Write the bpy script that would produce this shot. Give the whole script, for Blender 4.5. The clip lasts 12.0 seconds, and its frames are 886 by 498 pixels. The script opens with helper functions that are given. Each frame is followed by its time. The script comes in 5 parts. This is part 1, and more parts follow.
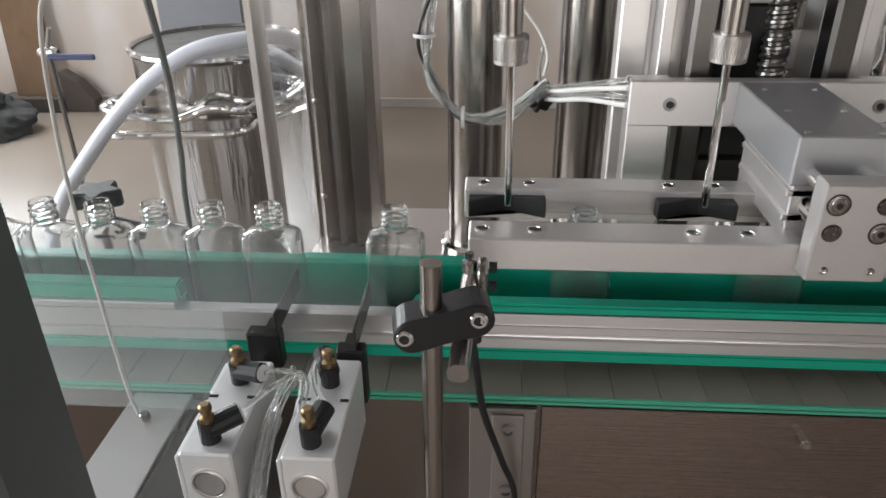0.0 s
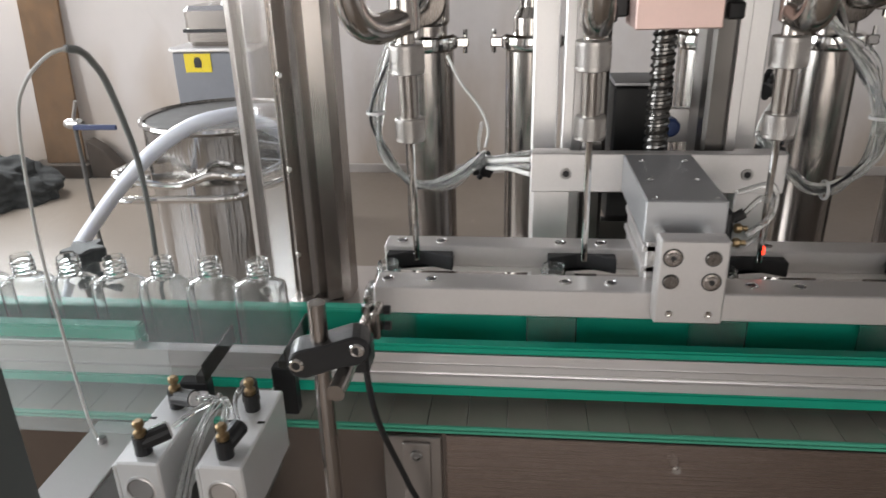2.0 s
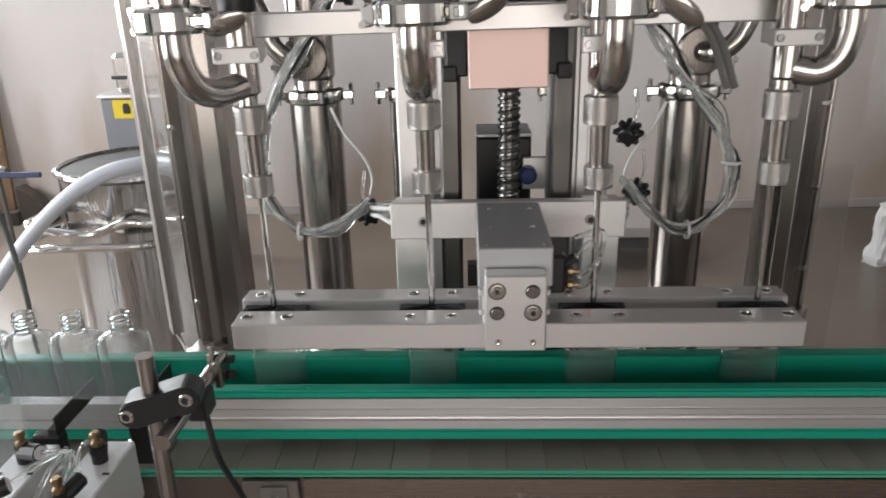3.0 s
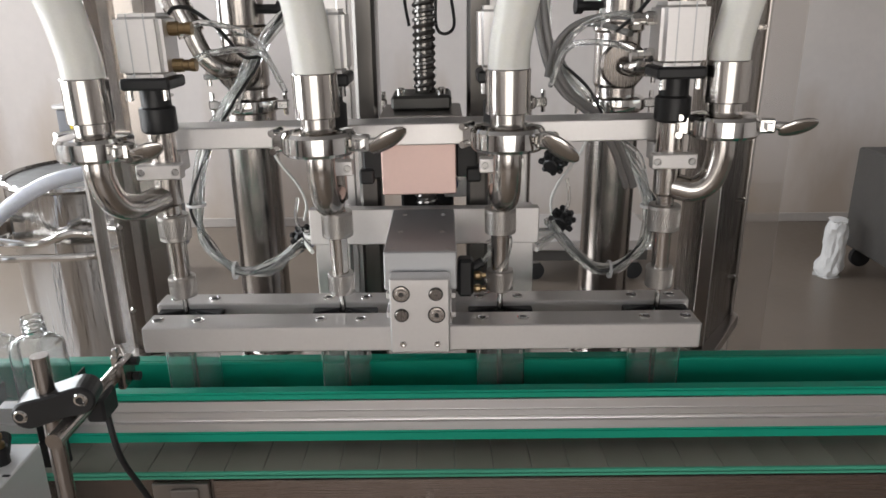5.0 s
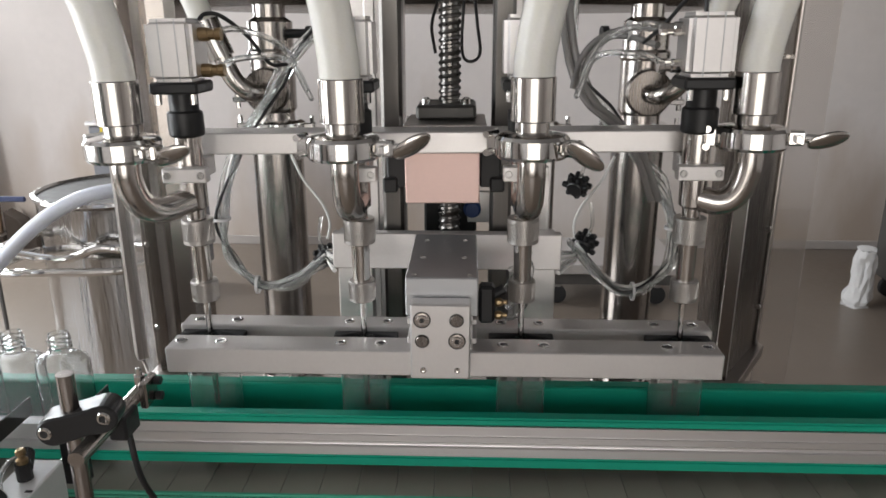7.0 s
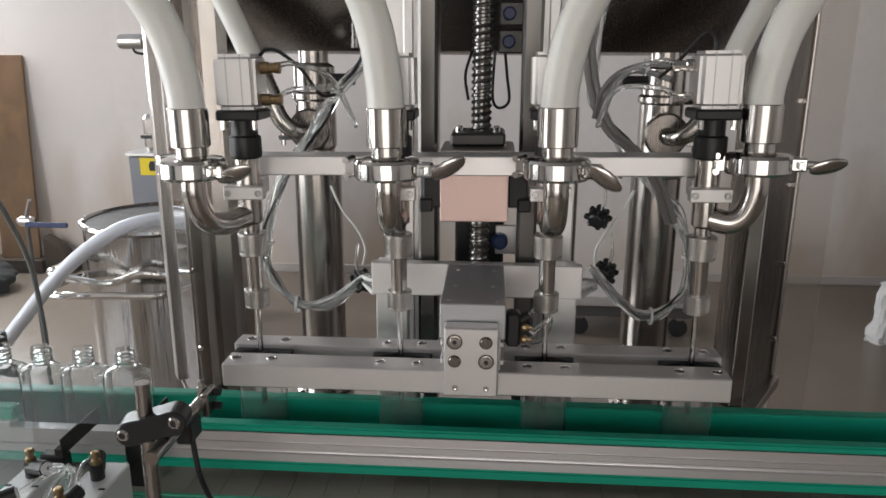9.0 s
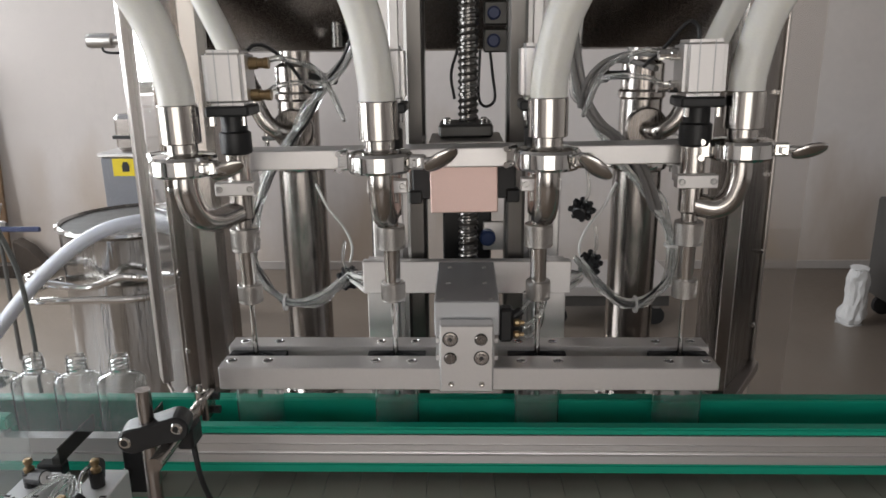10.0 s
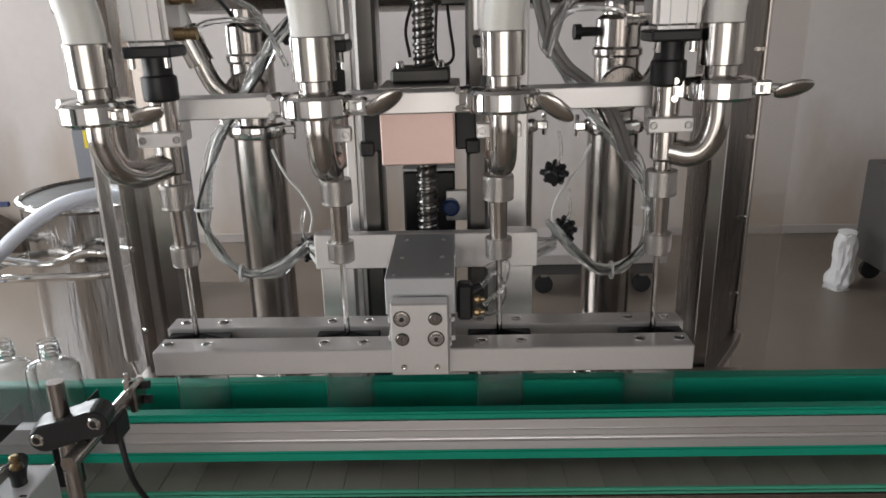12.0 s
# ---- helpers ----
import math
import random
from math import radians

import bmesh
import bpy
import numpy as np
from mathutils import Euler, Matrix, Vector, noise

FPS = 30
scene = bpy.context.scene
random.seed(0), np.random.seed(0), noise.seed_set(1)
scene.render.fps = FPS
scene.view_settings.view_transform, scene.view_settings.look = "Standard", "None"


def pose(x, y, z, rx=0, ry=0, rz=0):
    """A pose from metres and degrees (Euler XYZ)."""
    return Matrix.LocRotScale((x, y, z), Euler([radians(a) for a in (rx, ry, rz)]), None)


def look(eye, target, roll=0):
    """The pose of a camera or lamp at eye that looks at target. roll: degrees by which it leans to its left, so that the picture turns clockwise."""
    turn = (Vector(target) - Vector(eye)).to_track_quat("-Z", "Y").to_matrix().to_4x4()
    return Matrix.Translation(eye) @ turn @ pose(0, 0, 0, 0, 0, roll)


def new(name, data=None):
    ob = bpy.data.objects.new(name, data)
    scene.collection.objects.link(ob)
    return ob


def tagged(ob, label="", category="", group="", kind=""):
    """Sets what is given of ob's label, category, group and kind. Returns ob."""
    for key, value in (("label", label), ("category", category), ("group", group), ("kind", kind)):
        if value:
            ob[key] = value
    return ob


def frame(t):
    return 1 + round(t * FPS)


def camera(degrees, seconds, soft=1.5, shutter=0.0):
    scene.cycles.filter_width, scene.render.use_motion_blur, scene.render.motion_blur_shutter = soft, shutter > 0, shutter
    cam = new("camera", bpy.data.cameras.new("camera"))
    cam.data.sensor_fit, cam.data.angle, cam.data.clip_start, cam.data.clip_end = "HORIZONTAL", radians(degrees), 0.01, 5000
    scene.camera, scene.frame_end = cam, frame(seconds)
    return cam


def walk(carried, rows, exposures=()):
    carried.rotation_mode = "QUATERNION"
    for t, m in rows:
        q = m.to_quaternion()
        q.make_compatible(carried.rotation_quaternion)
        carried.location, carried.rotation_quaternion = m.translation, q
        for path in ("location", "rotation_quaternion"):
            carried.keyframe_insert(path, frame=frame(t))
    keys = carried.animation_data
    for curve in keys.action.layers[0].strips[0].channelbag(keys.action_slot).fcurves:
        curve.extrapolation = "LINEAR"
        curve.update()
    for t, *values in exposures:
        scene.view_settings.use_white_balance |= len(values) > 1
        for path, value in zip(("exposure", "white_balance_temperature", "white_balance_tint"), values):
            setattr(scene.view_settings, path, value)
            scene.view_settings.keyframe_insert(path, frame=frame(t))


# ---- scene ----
cam = camera(63.0, 12.0, soft=1.6, shutter=0.4)
PATH = [
    (0, (-0.254, -0.56, 1.247), (-0.383, 1.204, 0.314), -0.7),
    (0.5, (-0.235, -0.586, 1.255), (-0.37, 1.205, 0.374), -0.5),
    (1, (-0.204, -0.615, 1.259), (-0.346, 1.199, 0.427), -0.2),
    (1.5, (-0.184, -0.632, 1.267), (-0.376, 1.184, 0.452), -1.0),
    (2, (-0.146, -0.647, 1.279), (-0.342, 1.187, 0.504), -1.4),
    (2.5, (-0.095, -0.653, 1.289), (-0.217, 1.203, 0.553), -1.2),
    (3, (-0.041, -0.669, 1.299), (-0.117, 1.21, 0.617), -1.4),
    (3.5, (-0.01, -0.686, 1.303), (-0.048, 1.206, 0.657), -0.9),
    (5.5, (0.023, -0.688, 1.293), (0.023, 1.206, 0.648), -0.6),
    (6, (0.023, -0.686, 1.296), (-0.008, 1.209, 0.66), -0.4),
    (6.5, (0.022, -0.685, 1.297), (-0.022, 1.216, 0.678), -0.3),
    (7, (0.022, -0.688, 1.301), (-0.04, 1.222, 0.708), -0.0),
    (7.5, (0.018, -0.695, 1.306), (-0.084, 1.222, 0.745), 0.4),
    (9.5, (0.012, -0.768, 1.326), (-0.113, 1.162, 0.816), 0.3),
    (10, (-0.004, -0.768, 1.33), (-0.059, 1.16, 0.798), -0.6),
    (10.5, (-0.004, -0.767, 1.331), (-0.042, 1.16, 0.797), -0.7),
    (11, (0.007, -0.755, 1.326), (-0.014, 1.167, 0.774), -0.7),
    (11.5, (0.018, -0.742, 1.32), (0.001, 1.175, 0.749), -0.8),
    (12, (0.034, -0.706, 1.315), (0.002, 1.197, 0.701), -1.2),
]
walk(cam, [(t, look(eye, target, roll)) for t, eye, target, roll in PATH], [(0, 0.02), (2, 0.0), (3.5, -0.05), (5.5, 0.0), (6.5, 0.0), (7.5, -0.22), (9.5, -0.36), (10.5, -0.36), (12, -0.35)])

# ---------- world and light ----------
world = bpy.data.worlds.new("world")
scene.world = world
world.use_nodes = True
wn = world.node_tree
sky = wn.nodes.new("ShaderNodeTexSky")
sky.sky_type, sky.sun_disc = "NISHITA", False
sky.sun_elevation, sky.sun_rotation = radians(40), radians(200)
wn.nodes["Background"].inputs["Strength"].default_value = 0.1
wn.links.new(sky.outputs["Color"], wn.nodes["Background"].inputs["Color"])


def area_lamp(name, m, w, h, watts, colour):
    data = bpy.data.lights.new(name, "AREA")
    data.shape, data.size, data.size_y, data.energy, data.color = "RECTANGLE", w, h, watts, colour
    ob = new(name, data)
    ob.matrix_world = m
    return ob


# daylight at the door and windows; unseen back and roof lamps added as fill
area_lamp("daylight_door", look((-3.93, -0.45, 1.7), (0, -0.45, 1.0)), 3.0, 2.3, 195, (0.95, 0.975, 1.0))
area_lamp("back_fill", look((-3.45, 3.52, 1.85), (-1.5, 0, 0.6)), 0.85, 1.5, 120, (0.92, 0.97, 1.0))
area_lamp("roof_fill", look((-0.45, 2.45, 3.26), (-0.45, 2.45, 0)), 1.6, 1.0, 21, (0.97, 0.98, 1.0))
area_lamp("roof_fill_left", look((-2.75, 2.65, 3.26), (-2.75, 2.65, 0)), 1.3, 1.3, 4, (0.97, 0.98, 1.0))
area_lamp("daylight_right", look((4.43, -0.3, 1.9), (0, -0.3, 1.3)), 2.9, 1.5, 9, (1.0, 0.96, 0.92))
area_lamp("daylight_front", look((0.15, -3.93, 1.38), (0.15, 0, 1.25)), 2.5, 1.95, 46, (1.0, 0.955, 0.925))

# ---------- materials ----------


def mat(name, colour, rough=0.5, metal=0.0, grain=0.0, scale=40.0, stretch=(1, 1, 1), bump=0.0, spots=0.0,
        spot_scale=4.0, trans=0.0, ior=1.45, coat=0.0, emit=0.0, island=0.0, alpha=1.0, sss=0.0, dist=0.001):
    m = bpy.data.materials.new(name)
    m.use_nodes = True
    n, l = m.node_tree.nodes, m.node_tree.links
    b = n["Principled BSDF"]
    b.inputs["Base Color"].default_value = (*colour, 1)
    b.inputs["Roughness"].default_value = rough
    b.inputs["Metallic"].default_value = metal
    b.inputs["IOR"].default_value = ior
    b.inputs["Transmission Weight"].default_value = trans
    b.inputs["Coat Weight"].default_value = coat
    b.inputs["Alpha"].default_value = alpha
    if sss:
        b.inputs["Subsurface Weight"].default_value = sss
        b.inputs["Subsurface Radius"].default_value = (0.02, 0.02, 0.015)
    if emit:
        b.inputs["Emission Color"].default_value = (*colour, 1)
        b.inputs["Emission Strength"].default_value = emit
    if grain or spots or bump:
        co = n.new("ShaderNodeTexCoord")
        mp = n.new("ShaderNodeMapping")
        mp.inputs["Scale"].default_value = stretch
        l.new(co.outputs["Object"], mp.inputs["Vector"])
        fine = n.new("ShaderNodeTexNoise")
        fine.inputs["Scale"].default_value, fine.inputs["Detail"].default_value = scale, 6
        l.new(mp.outputs["Vector"], fine.inputs["Vector"])
        big = n.new("ShaderNodeTexNoise")
        big.inputs["Scale"].default_value, big.inputs["Detail"].default_value = spot_scale, 5
        l.new(co.outputs["Object"], big.inputs["Vector"])
        add = n.new("ShaderNodeMath")
        add.operation = "MULTIPLY_ADD"
        l.new(fine.outputs["Fac"], add.inputs[0])
        add.inputs[1].default_value, add.inputs[2].default_value = 2 * grain, 1 - grain
        add2 = n.new("ShaderNodeMath")
        add2.operation = "MULTIPLY_ADD"
        l.new(big.outputs["Fac"], add2.inputs[0])
        add2.inputs[1].default_value, add2.inputs[2].default_value = 2 * spots, 1 - spots
        mul = n.new("ShaderNodeMath")
        mul.operation = "MULTIPLY"
        l.new(add.outputs[0], mul.inputs[0])
        l.new(add2.outputs[0], mul.inputs[1])
        if island:
            info = n.new("ShaderNodeObjectInfo")
            ra = n.new("ShaderNodeMath")
            ra.operation = "MULTIPLY_ADD"
            l.new(info.outputs["Random"], ra.inputs[0])
            ra.inputs[1].default_value, ra.inputs[2].default_value = 2 * island, 1 - island
            mu = n.new("ShaderNodeMath")
            mu.operation = "MULTIPLY"
            l.new(mul.outputs[0], mu.inputs[0])
            l.new(ra.outputs[0], mu.inputs[1])
            mul = mu
        vec = n.new("ShaderNodeVectorMath")
        vec.operation = "SCALE"
        vec.inputs[0].default_value = colour
        l.new(mul.outputs[0], vec.inputs["Scale"])
        l.new(vec.outputs["Vector"], b.inputs["Base Color"])
        rr = n.new("ShaderNodeMath")
        rr.operation = "MULTIPLY_ADD"
        l.new(fine.outputs["Fac"], rr.inputs[0])
        rr.inputs[1].default_value, rr.inputs[2].default_value = (rough * 0.2, rough * 0.9) if metal > 0.95 else (rough * 0.6, rough * 0.7)
        l.new(rr.outputs[0], b.inputs["Roughness"])
        if bump:
            bp = n.new("ShaderNodeBump")
            bp.inputs["Strength"].default_value, bp.inputs["Distance"].default_value = bump, dist
            l.new(fine.outputs["Fac"], bp.inputs["Height"])
            l.new(bp.outputs["Normal"], b.inputs["Normal"])
    return m


STEEL = mat("brushed_stainless", (0.43, 0.397, 0.372), 0.25, 1.0, 0.025, 90, (6, 6, 0.1), 0.0, 0.08, 3)
# dimmed copy of STEEL, with dark reflections put into the base colour
STEEL_DIMMED = mat("dimmed_brushed_stainless", (0.20, 0.18, 0.165), 0.27, 1.0, 0.01, 160, (6, 6, 0.05), 0.0, 0.06, 3)
STEEL_H = mat("stainless_sheet", (0.40, 0.375, 0.355), 0.30, 1.0, 0.025, 90, (0.1, 6, 6), 0.0, 0.1, 3)
SATIN = mat("satin_stainless", (0.43, 0.40, 0.378), 0.34, 0.96, 0.03, 90, (6, 6, 0.1), 0.0, 0.12, 3)
POLISH = mat("polished_stainless", (0.54, 0.51, 0.48), 0.18, 1.0, 0.04, 30, (6, 6, 0.7), 0.02, 0.05)
BARREL = mat("dented_polished_stainless", (0.40, 0.39, 0.38), 0.13, 1.0, 0.05, 5, (1, 1, 0.06), 1.0, 0.1, 4, dist=0.03)
# dark copy of the barrel steel: the interior's shade is in the colour
INSIDE_SHADED = mat("stainless_inside_shaded", (0.11, 0.108, 0.105), 0.5, 0.6, 0.06, 30, (1, 1, 0.2), 0.0, 0.1, 5)
CHROME = mat("bright_chrome", (0.72, 0.71, 0.69), 0.09, 1.0, 0.03, 60)
CYL = mat("satin_polished_stainless", (0.40, 0.372, 0.35), 0.21, 1.0, 0.04, 60, (6, 6, 0.3), 0.02, 0.08, 5)
RAILSTEEL = mat("oiled_rail_steel", (0.13, 0.122, 0.115), 0.3, 1.0, 0.08, 60, (6, 6, 0.2), 0.0, 0.1, 4)
KNURL = mat("knurled_steel", (0.44, 0.42, 0.40), 0.38, 1.0, 0.1, 200)
ALU = mat("anodised_aluminium", (0.65, 0.63, 0.62), 0.40, 0.85, 0.05, 300, (1, 1, 1), 0.03, 0.04, 8)
ALU_PINK = mat("anodised_aluminium_warm", (0.68, 0.50, 0.455), 0.45, 0.6, 0.05, 300, (1, 1, 1), 0.03, 0.04, 8)
ALU_RAIL = mat("extruded_aluminium", (0.74, 0.725, 0.72), 0.31, 0.82, 0.004, 60, (0.01, 14, 14), 0.0, 0.04, 4)
ALU_BLOCK = mat("ground_aluminium", (0.44, 0.445, 0.455), 0.44, 0.8, 0.04, 200, (1, 1, 1), 0.02, 0.05, 12)
ALU_WHITE = mat("pale_anodised_aluminium", (0.80, 0.80, 0.80), 0.42, 0.5, 0.04, 300, (1, 1, 1), 0.03, 0.05, 12)
SCREW = mat("dark_socket_steel", (0.42, 0.41, 0.40), 0.3, 1.0, 0.1, 200)
BLACKM = mat("black_oxide_steel", (0.05, 0.048, 0.045), 0.4, 0.6, 0.15, 120)
BLACK = mat("black_plastic", (0.013, 0.013, 0.014), 0.42, 0.0, 0.2, 150, (1, 1, 1), 0.1)
RUBBER = mat("black_rubber", (0.02, 0.02, 0.021), 0.6, 0.0, 0.2, 200, (1, 1, 1), 0.15)
GREEN = mat("green_guide_plastic", (0.0, 0.285, 0.185), 0.45, 0.0, 0.06, 80, (0.4, 6, 6), 0.05, 0.08, 7)
GREEN_PALE = mat("worn_green_wear_strip", (0.06, 0.33, 0.22), 0.45, 0.0, 0.08, 80, (0.4, 6, 6), 0.05, 0.1, 7)
BRASS = mat("dull_brass", (0.30, 0.215, 0.12), 0.38, 1.0, 0.08, 200)
SLAT = mat("chain_steel", (0.29, 0.26, 0.225), 0.5, 0.45, 0.1, 60, (0.4, 10, 4), 0.05, 0.15, 20, island=0.05)
GLASS = mat("hazy_clear_glass", (0.93, 0.95, 0.95), 0.05, 0.0, trans=0.982, ior=1.33)
LIQUIDHOSE = mat("milky_braided_hose", (0.87, 0.86, 0.81), 0.24, 0.0, 0.05, 500, (1, 1, 1), 0.25, 0.05, 12, trans=0.12, sss=0.25)
BLUEHOSE = mat("bluish_white_hose", (0.74, 0.77, 0.84), 0.3, 0.0, 0.05, 400, (1, 1, 1), 0.2, 0.05, 9, trans=0.1, sss=0.2)
TUBE = mat("clear_air_tube", (0.95, 0.96, 0.95), 0.08, 0.0, trans=0.9, ior=1.25)
GREYTUBE = mat("smoky_grey_tube", (0.34, 0.33, 0.32), 0.2, 0.0, trans=0.55, ior=1.35)
GREYCABLE = mat("grey_cable", (0.16, 0.16, 0.155), 0.5, 0.0, 0.1, 200)
WHITECABLE = mat("white_cable", (0.72, 0.71, 0.68), 0.45, 0.0, 0.06, 200)
WALLP = mat("off_white_plaster", (0.68, 0.635, 0.61), 0.85, 0.0, 0.05, 25, (1, 1, 1), 0.25, 0.14, 0.9)
SKIRT = mat("stained_plaster_base", (0.46, 0.42, 0.39), 0.85, 0.0, 0.1, 20, (1, 1, 1), 0.25, 0.2, 1.2)
CONCRETE = mat("worn_concrete", (0.196, 0.160, 0.130), 0.33, 0.0, 0.06, 30, (1, 1, 1), 0.03, 0.34, 1.1)
DARK_STRIP = mat("dark_reflection_brown", (0.07, 0.05, 0.042), 0.6, 0.0, 0.1, 30, (1, 1, 1), 0.1, 0.15, 3)
CEIL = mat("dark_roof_sheet", (0.26, 0.25, 0.245), 0.9, 0.0, 0.04, 20)
BOARD = mat("brown_board", (0.185, 0.108, 0.056), 0.75, 0.0, 0.3, 14, (2, 2, 0.7), 0.2, 0.6, 5)
DARKBROWN = mat("dark_brown_grained", (0.06, 0.043, 0.032), 0.8, 0.0, 0.3, 25, (0.6, 4, 4), 0.3, 0.4, 5)
CABINET = mat("blue_grey_enamel", (0.205, 0.212, 0.235), 0.4, 0.2, 0.06, 60, (1, 1, 1), 0.05, 0.1, 5)
YELLOW = mat("yellow_sticker", (0.78, 0.60, 0.02), 0.5, 0.0, 0.05, 80)
DARKPILE = mat("dark_tarpaulin", (0.016, 0.0155, 0.015), 0.9, 0.0, 0.3, 12, (1, 1, 1), 0.4, 0.3, 6)
NAVY = mat("dull_navy_plastic", (0.03, 0.042, 0.11), 0.5, 0.0, 0.1, 90)
THREAD = mat("oiled_screw_steel", (0.17, 0.163, 0.155), 0.28, 1.0, 0.1, 120)
BLUE = mat("blue_plastic", (0.02, 0.045, 0.15), 0.4, 0.0, 0.1, 90)
PAPERBAG = mat("white_plastic_bag", (0.66, 0.65, 0.64), 0.6, 0.0, 0.06, 60, (1, 1, 1), 0.3, 0.06, 9)
CARTM = mat("dark_grey_paint", (0.10, 0.095, 0.09), 0.5, 0.3, 0.1, 60, (1, 1, 1), 0.1, 0.2, 6)
POSTM = mat("grey_green_painted_door", (0.095, 0.105, 0.10), 0.45, 0.1, 0.06, 60, (1, 1, 1), 0.08, 0.15, 5)
# plain stainless; the brown it reflects is painted into the base colour
COVER = mat("stainless_brown_reflection", (0.33, 0.270, 0.24), 0.27, 0.96, 0.003, 320, (0.02, 8, 8), 0.0, 0.05, 2.5)
RED = mat("red_laser_spot", (1.0, 0.05, 0.02), 0.4, emit=2.5)
# front plate's dark floor reflection is put into this colour
SIDEPLATE = mat("side_stainless_dimmed", (0.22, 0.19, 0.172), 0.26, 0.96, 0.01, 90, (0.05, 8, 8), 0.0, 0.15, 3)
PANE_DULL = mat("dull_acrylic", (0.86, 0.83, 0.80), 0.05, trans=0.96, ior=1.2)
CLEAR = mat("clear_acrylic", (0.95, 0.96, 0.96), 0.03, trans=0.99, ior=1.3)


def painted_haze_acrylic():
    """Clear sheet with daylight haze painted in as pale alpha, denser towards its low outer corner."""
    m = mat("painted_haze_acrylic", (0.72, 0.80, 0.81), 0.4)
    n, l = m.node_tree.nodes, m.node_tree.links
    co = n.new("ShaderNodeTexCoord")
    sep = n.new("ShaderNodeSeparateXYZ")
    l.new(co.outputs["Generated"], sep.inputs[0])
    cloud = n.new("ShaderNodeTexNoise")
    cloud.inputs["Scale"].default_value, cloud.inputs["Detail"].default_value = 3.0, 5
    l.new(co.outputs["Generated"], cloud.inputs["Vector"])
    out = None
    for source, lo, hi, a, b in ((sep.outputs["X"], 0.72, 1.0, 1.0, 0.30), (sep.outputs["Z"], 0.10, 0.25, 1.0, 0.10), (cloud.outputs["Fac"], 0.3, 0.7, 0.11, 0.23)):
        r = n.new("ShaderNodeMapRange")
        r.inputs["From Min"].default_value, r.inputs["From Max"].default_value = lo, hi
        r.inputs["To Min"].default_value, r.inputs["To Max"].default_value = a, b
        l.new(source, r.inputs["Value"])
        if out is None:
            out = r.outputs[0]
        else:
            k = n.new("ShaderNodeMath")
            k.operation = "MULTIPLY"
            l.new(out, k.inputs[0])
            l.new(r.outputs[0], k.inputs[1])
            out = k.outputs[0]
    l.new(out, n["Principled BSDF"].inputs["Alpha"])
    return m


HAZE_SHEET = painted_haze_acrylic()


def stained_wall():
    """Plaster with tan damp stains and drips, thickest in a ragged band at the foot."""
    m = mat("stained_plaster", (0.68, 0.635, 0.61), 0.85, 0.0, 0.05, 25, (1, 1, 1), 0.25, 0.14, 0.9)
    n, l = m.node_tree.nodes, m.node_tree.links
    bsdf = n["Principled BSDF"]
    plain = bsdf.inputs["Base Color"].links[0].from_socket
    co = n.new("ShaderNodeTexCoord")
    sep = n.new("ShaderNodeSeparateXYZ")
    l.new(co.outputs["Object"], sep.inputs[0])
    mp = n.new("ShaderNodeMapping")
    mp.inputs["Scale"].default_value = (1.6, 1.6, 0.5)
    l.new(co.outputs["Object"], mp.inputs["Vector"])
    blot = n.new("ShaderNodeTexNoise")
    blot.inputs["Scale"].default_value, blot.inputs["Detail"].default_value = 1.7, 7
    l.new(mp.outputs["Vector"], blot.inputs["Vector"])
    low = n.new("ShaderNodeMath")
    low.operation = "MULTIPLY_ADD"
    l.new(sep.outputs["Z"], low.inputs[0])
    low.inputs[1].default_value, low.inputs[2].default_value = -0.42, 0.17
    add = n.new("ShaderNodeMath")
    l.new(low.outputs[0], add.inputs[0])
    l.new(blot.outputs["Fac"], add.inputs[1])
    r = n.new("ShaderNodeMapRange")
    r.inputs["From Min"].default_value, r.inputs["From Max"].default_value = 0.36, 0.74
    r.inputs["To Min"].default_value, r.inputs["To Max"].default_value = 0.0, 0.75
    l.new(add.outputs[0], r.inputs["Value"])
    mix = n.new("ShaderNodeMix")
    mix.data_type = "RGBA"
    l.new(r.outputs[0], mix.inputs[0])
    l.new(plain, mix.inputs[6])
    mix.inputs[7].default_value = (0.43, 0.335, 0.245, 1)
    l.new(mix.outputs[2], bsdf.inputs["Base Color"])
    return m


WALLSTAIN = stained_wall()

# ---------- mesh tools ----------


def bm_new():
    return bmesh.new()


def box(bm, x0, x1, y0, y1, z0, z1, bev=0.0, m=None, seg=1):
    mm = Matrix.LocRotScale(((x0 + x1) / 2, (y0 + y1) / 2, (z0 + z1) / 2), None, (abs(x1 - x0), abs(y1 - y0), abs(z1 - z0)))
    vs = bmesh.ops.create_cube(bm, size=1, matrix=mm)["verts"]
    if bev:
        es = list({e for v in vs for e in v.link_edges})
        vs = [g for g in bmesh.ops.bevel(bm, geom=es, offset=bev, segments=seg, affect="EDGES", clamp_overlap=True)["verts"]]
    if m is not None:
        bmesh.ops.transform(bm, matrix=m, verts=vs)
    return bm


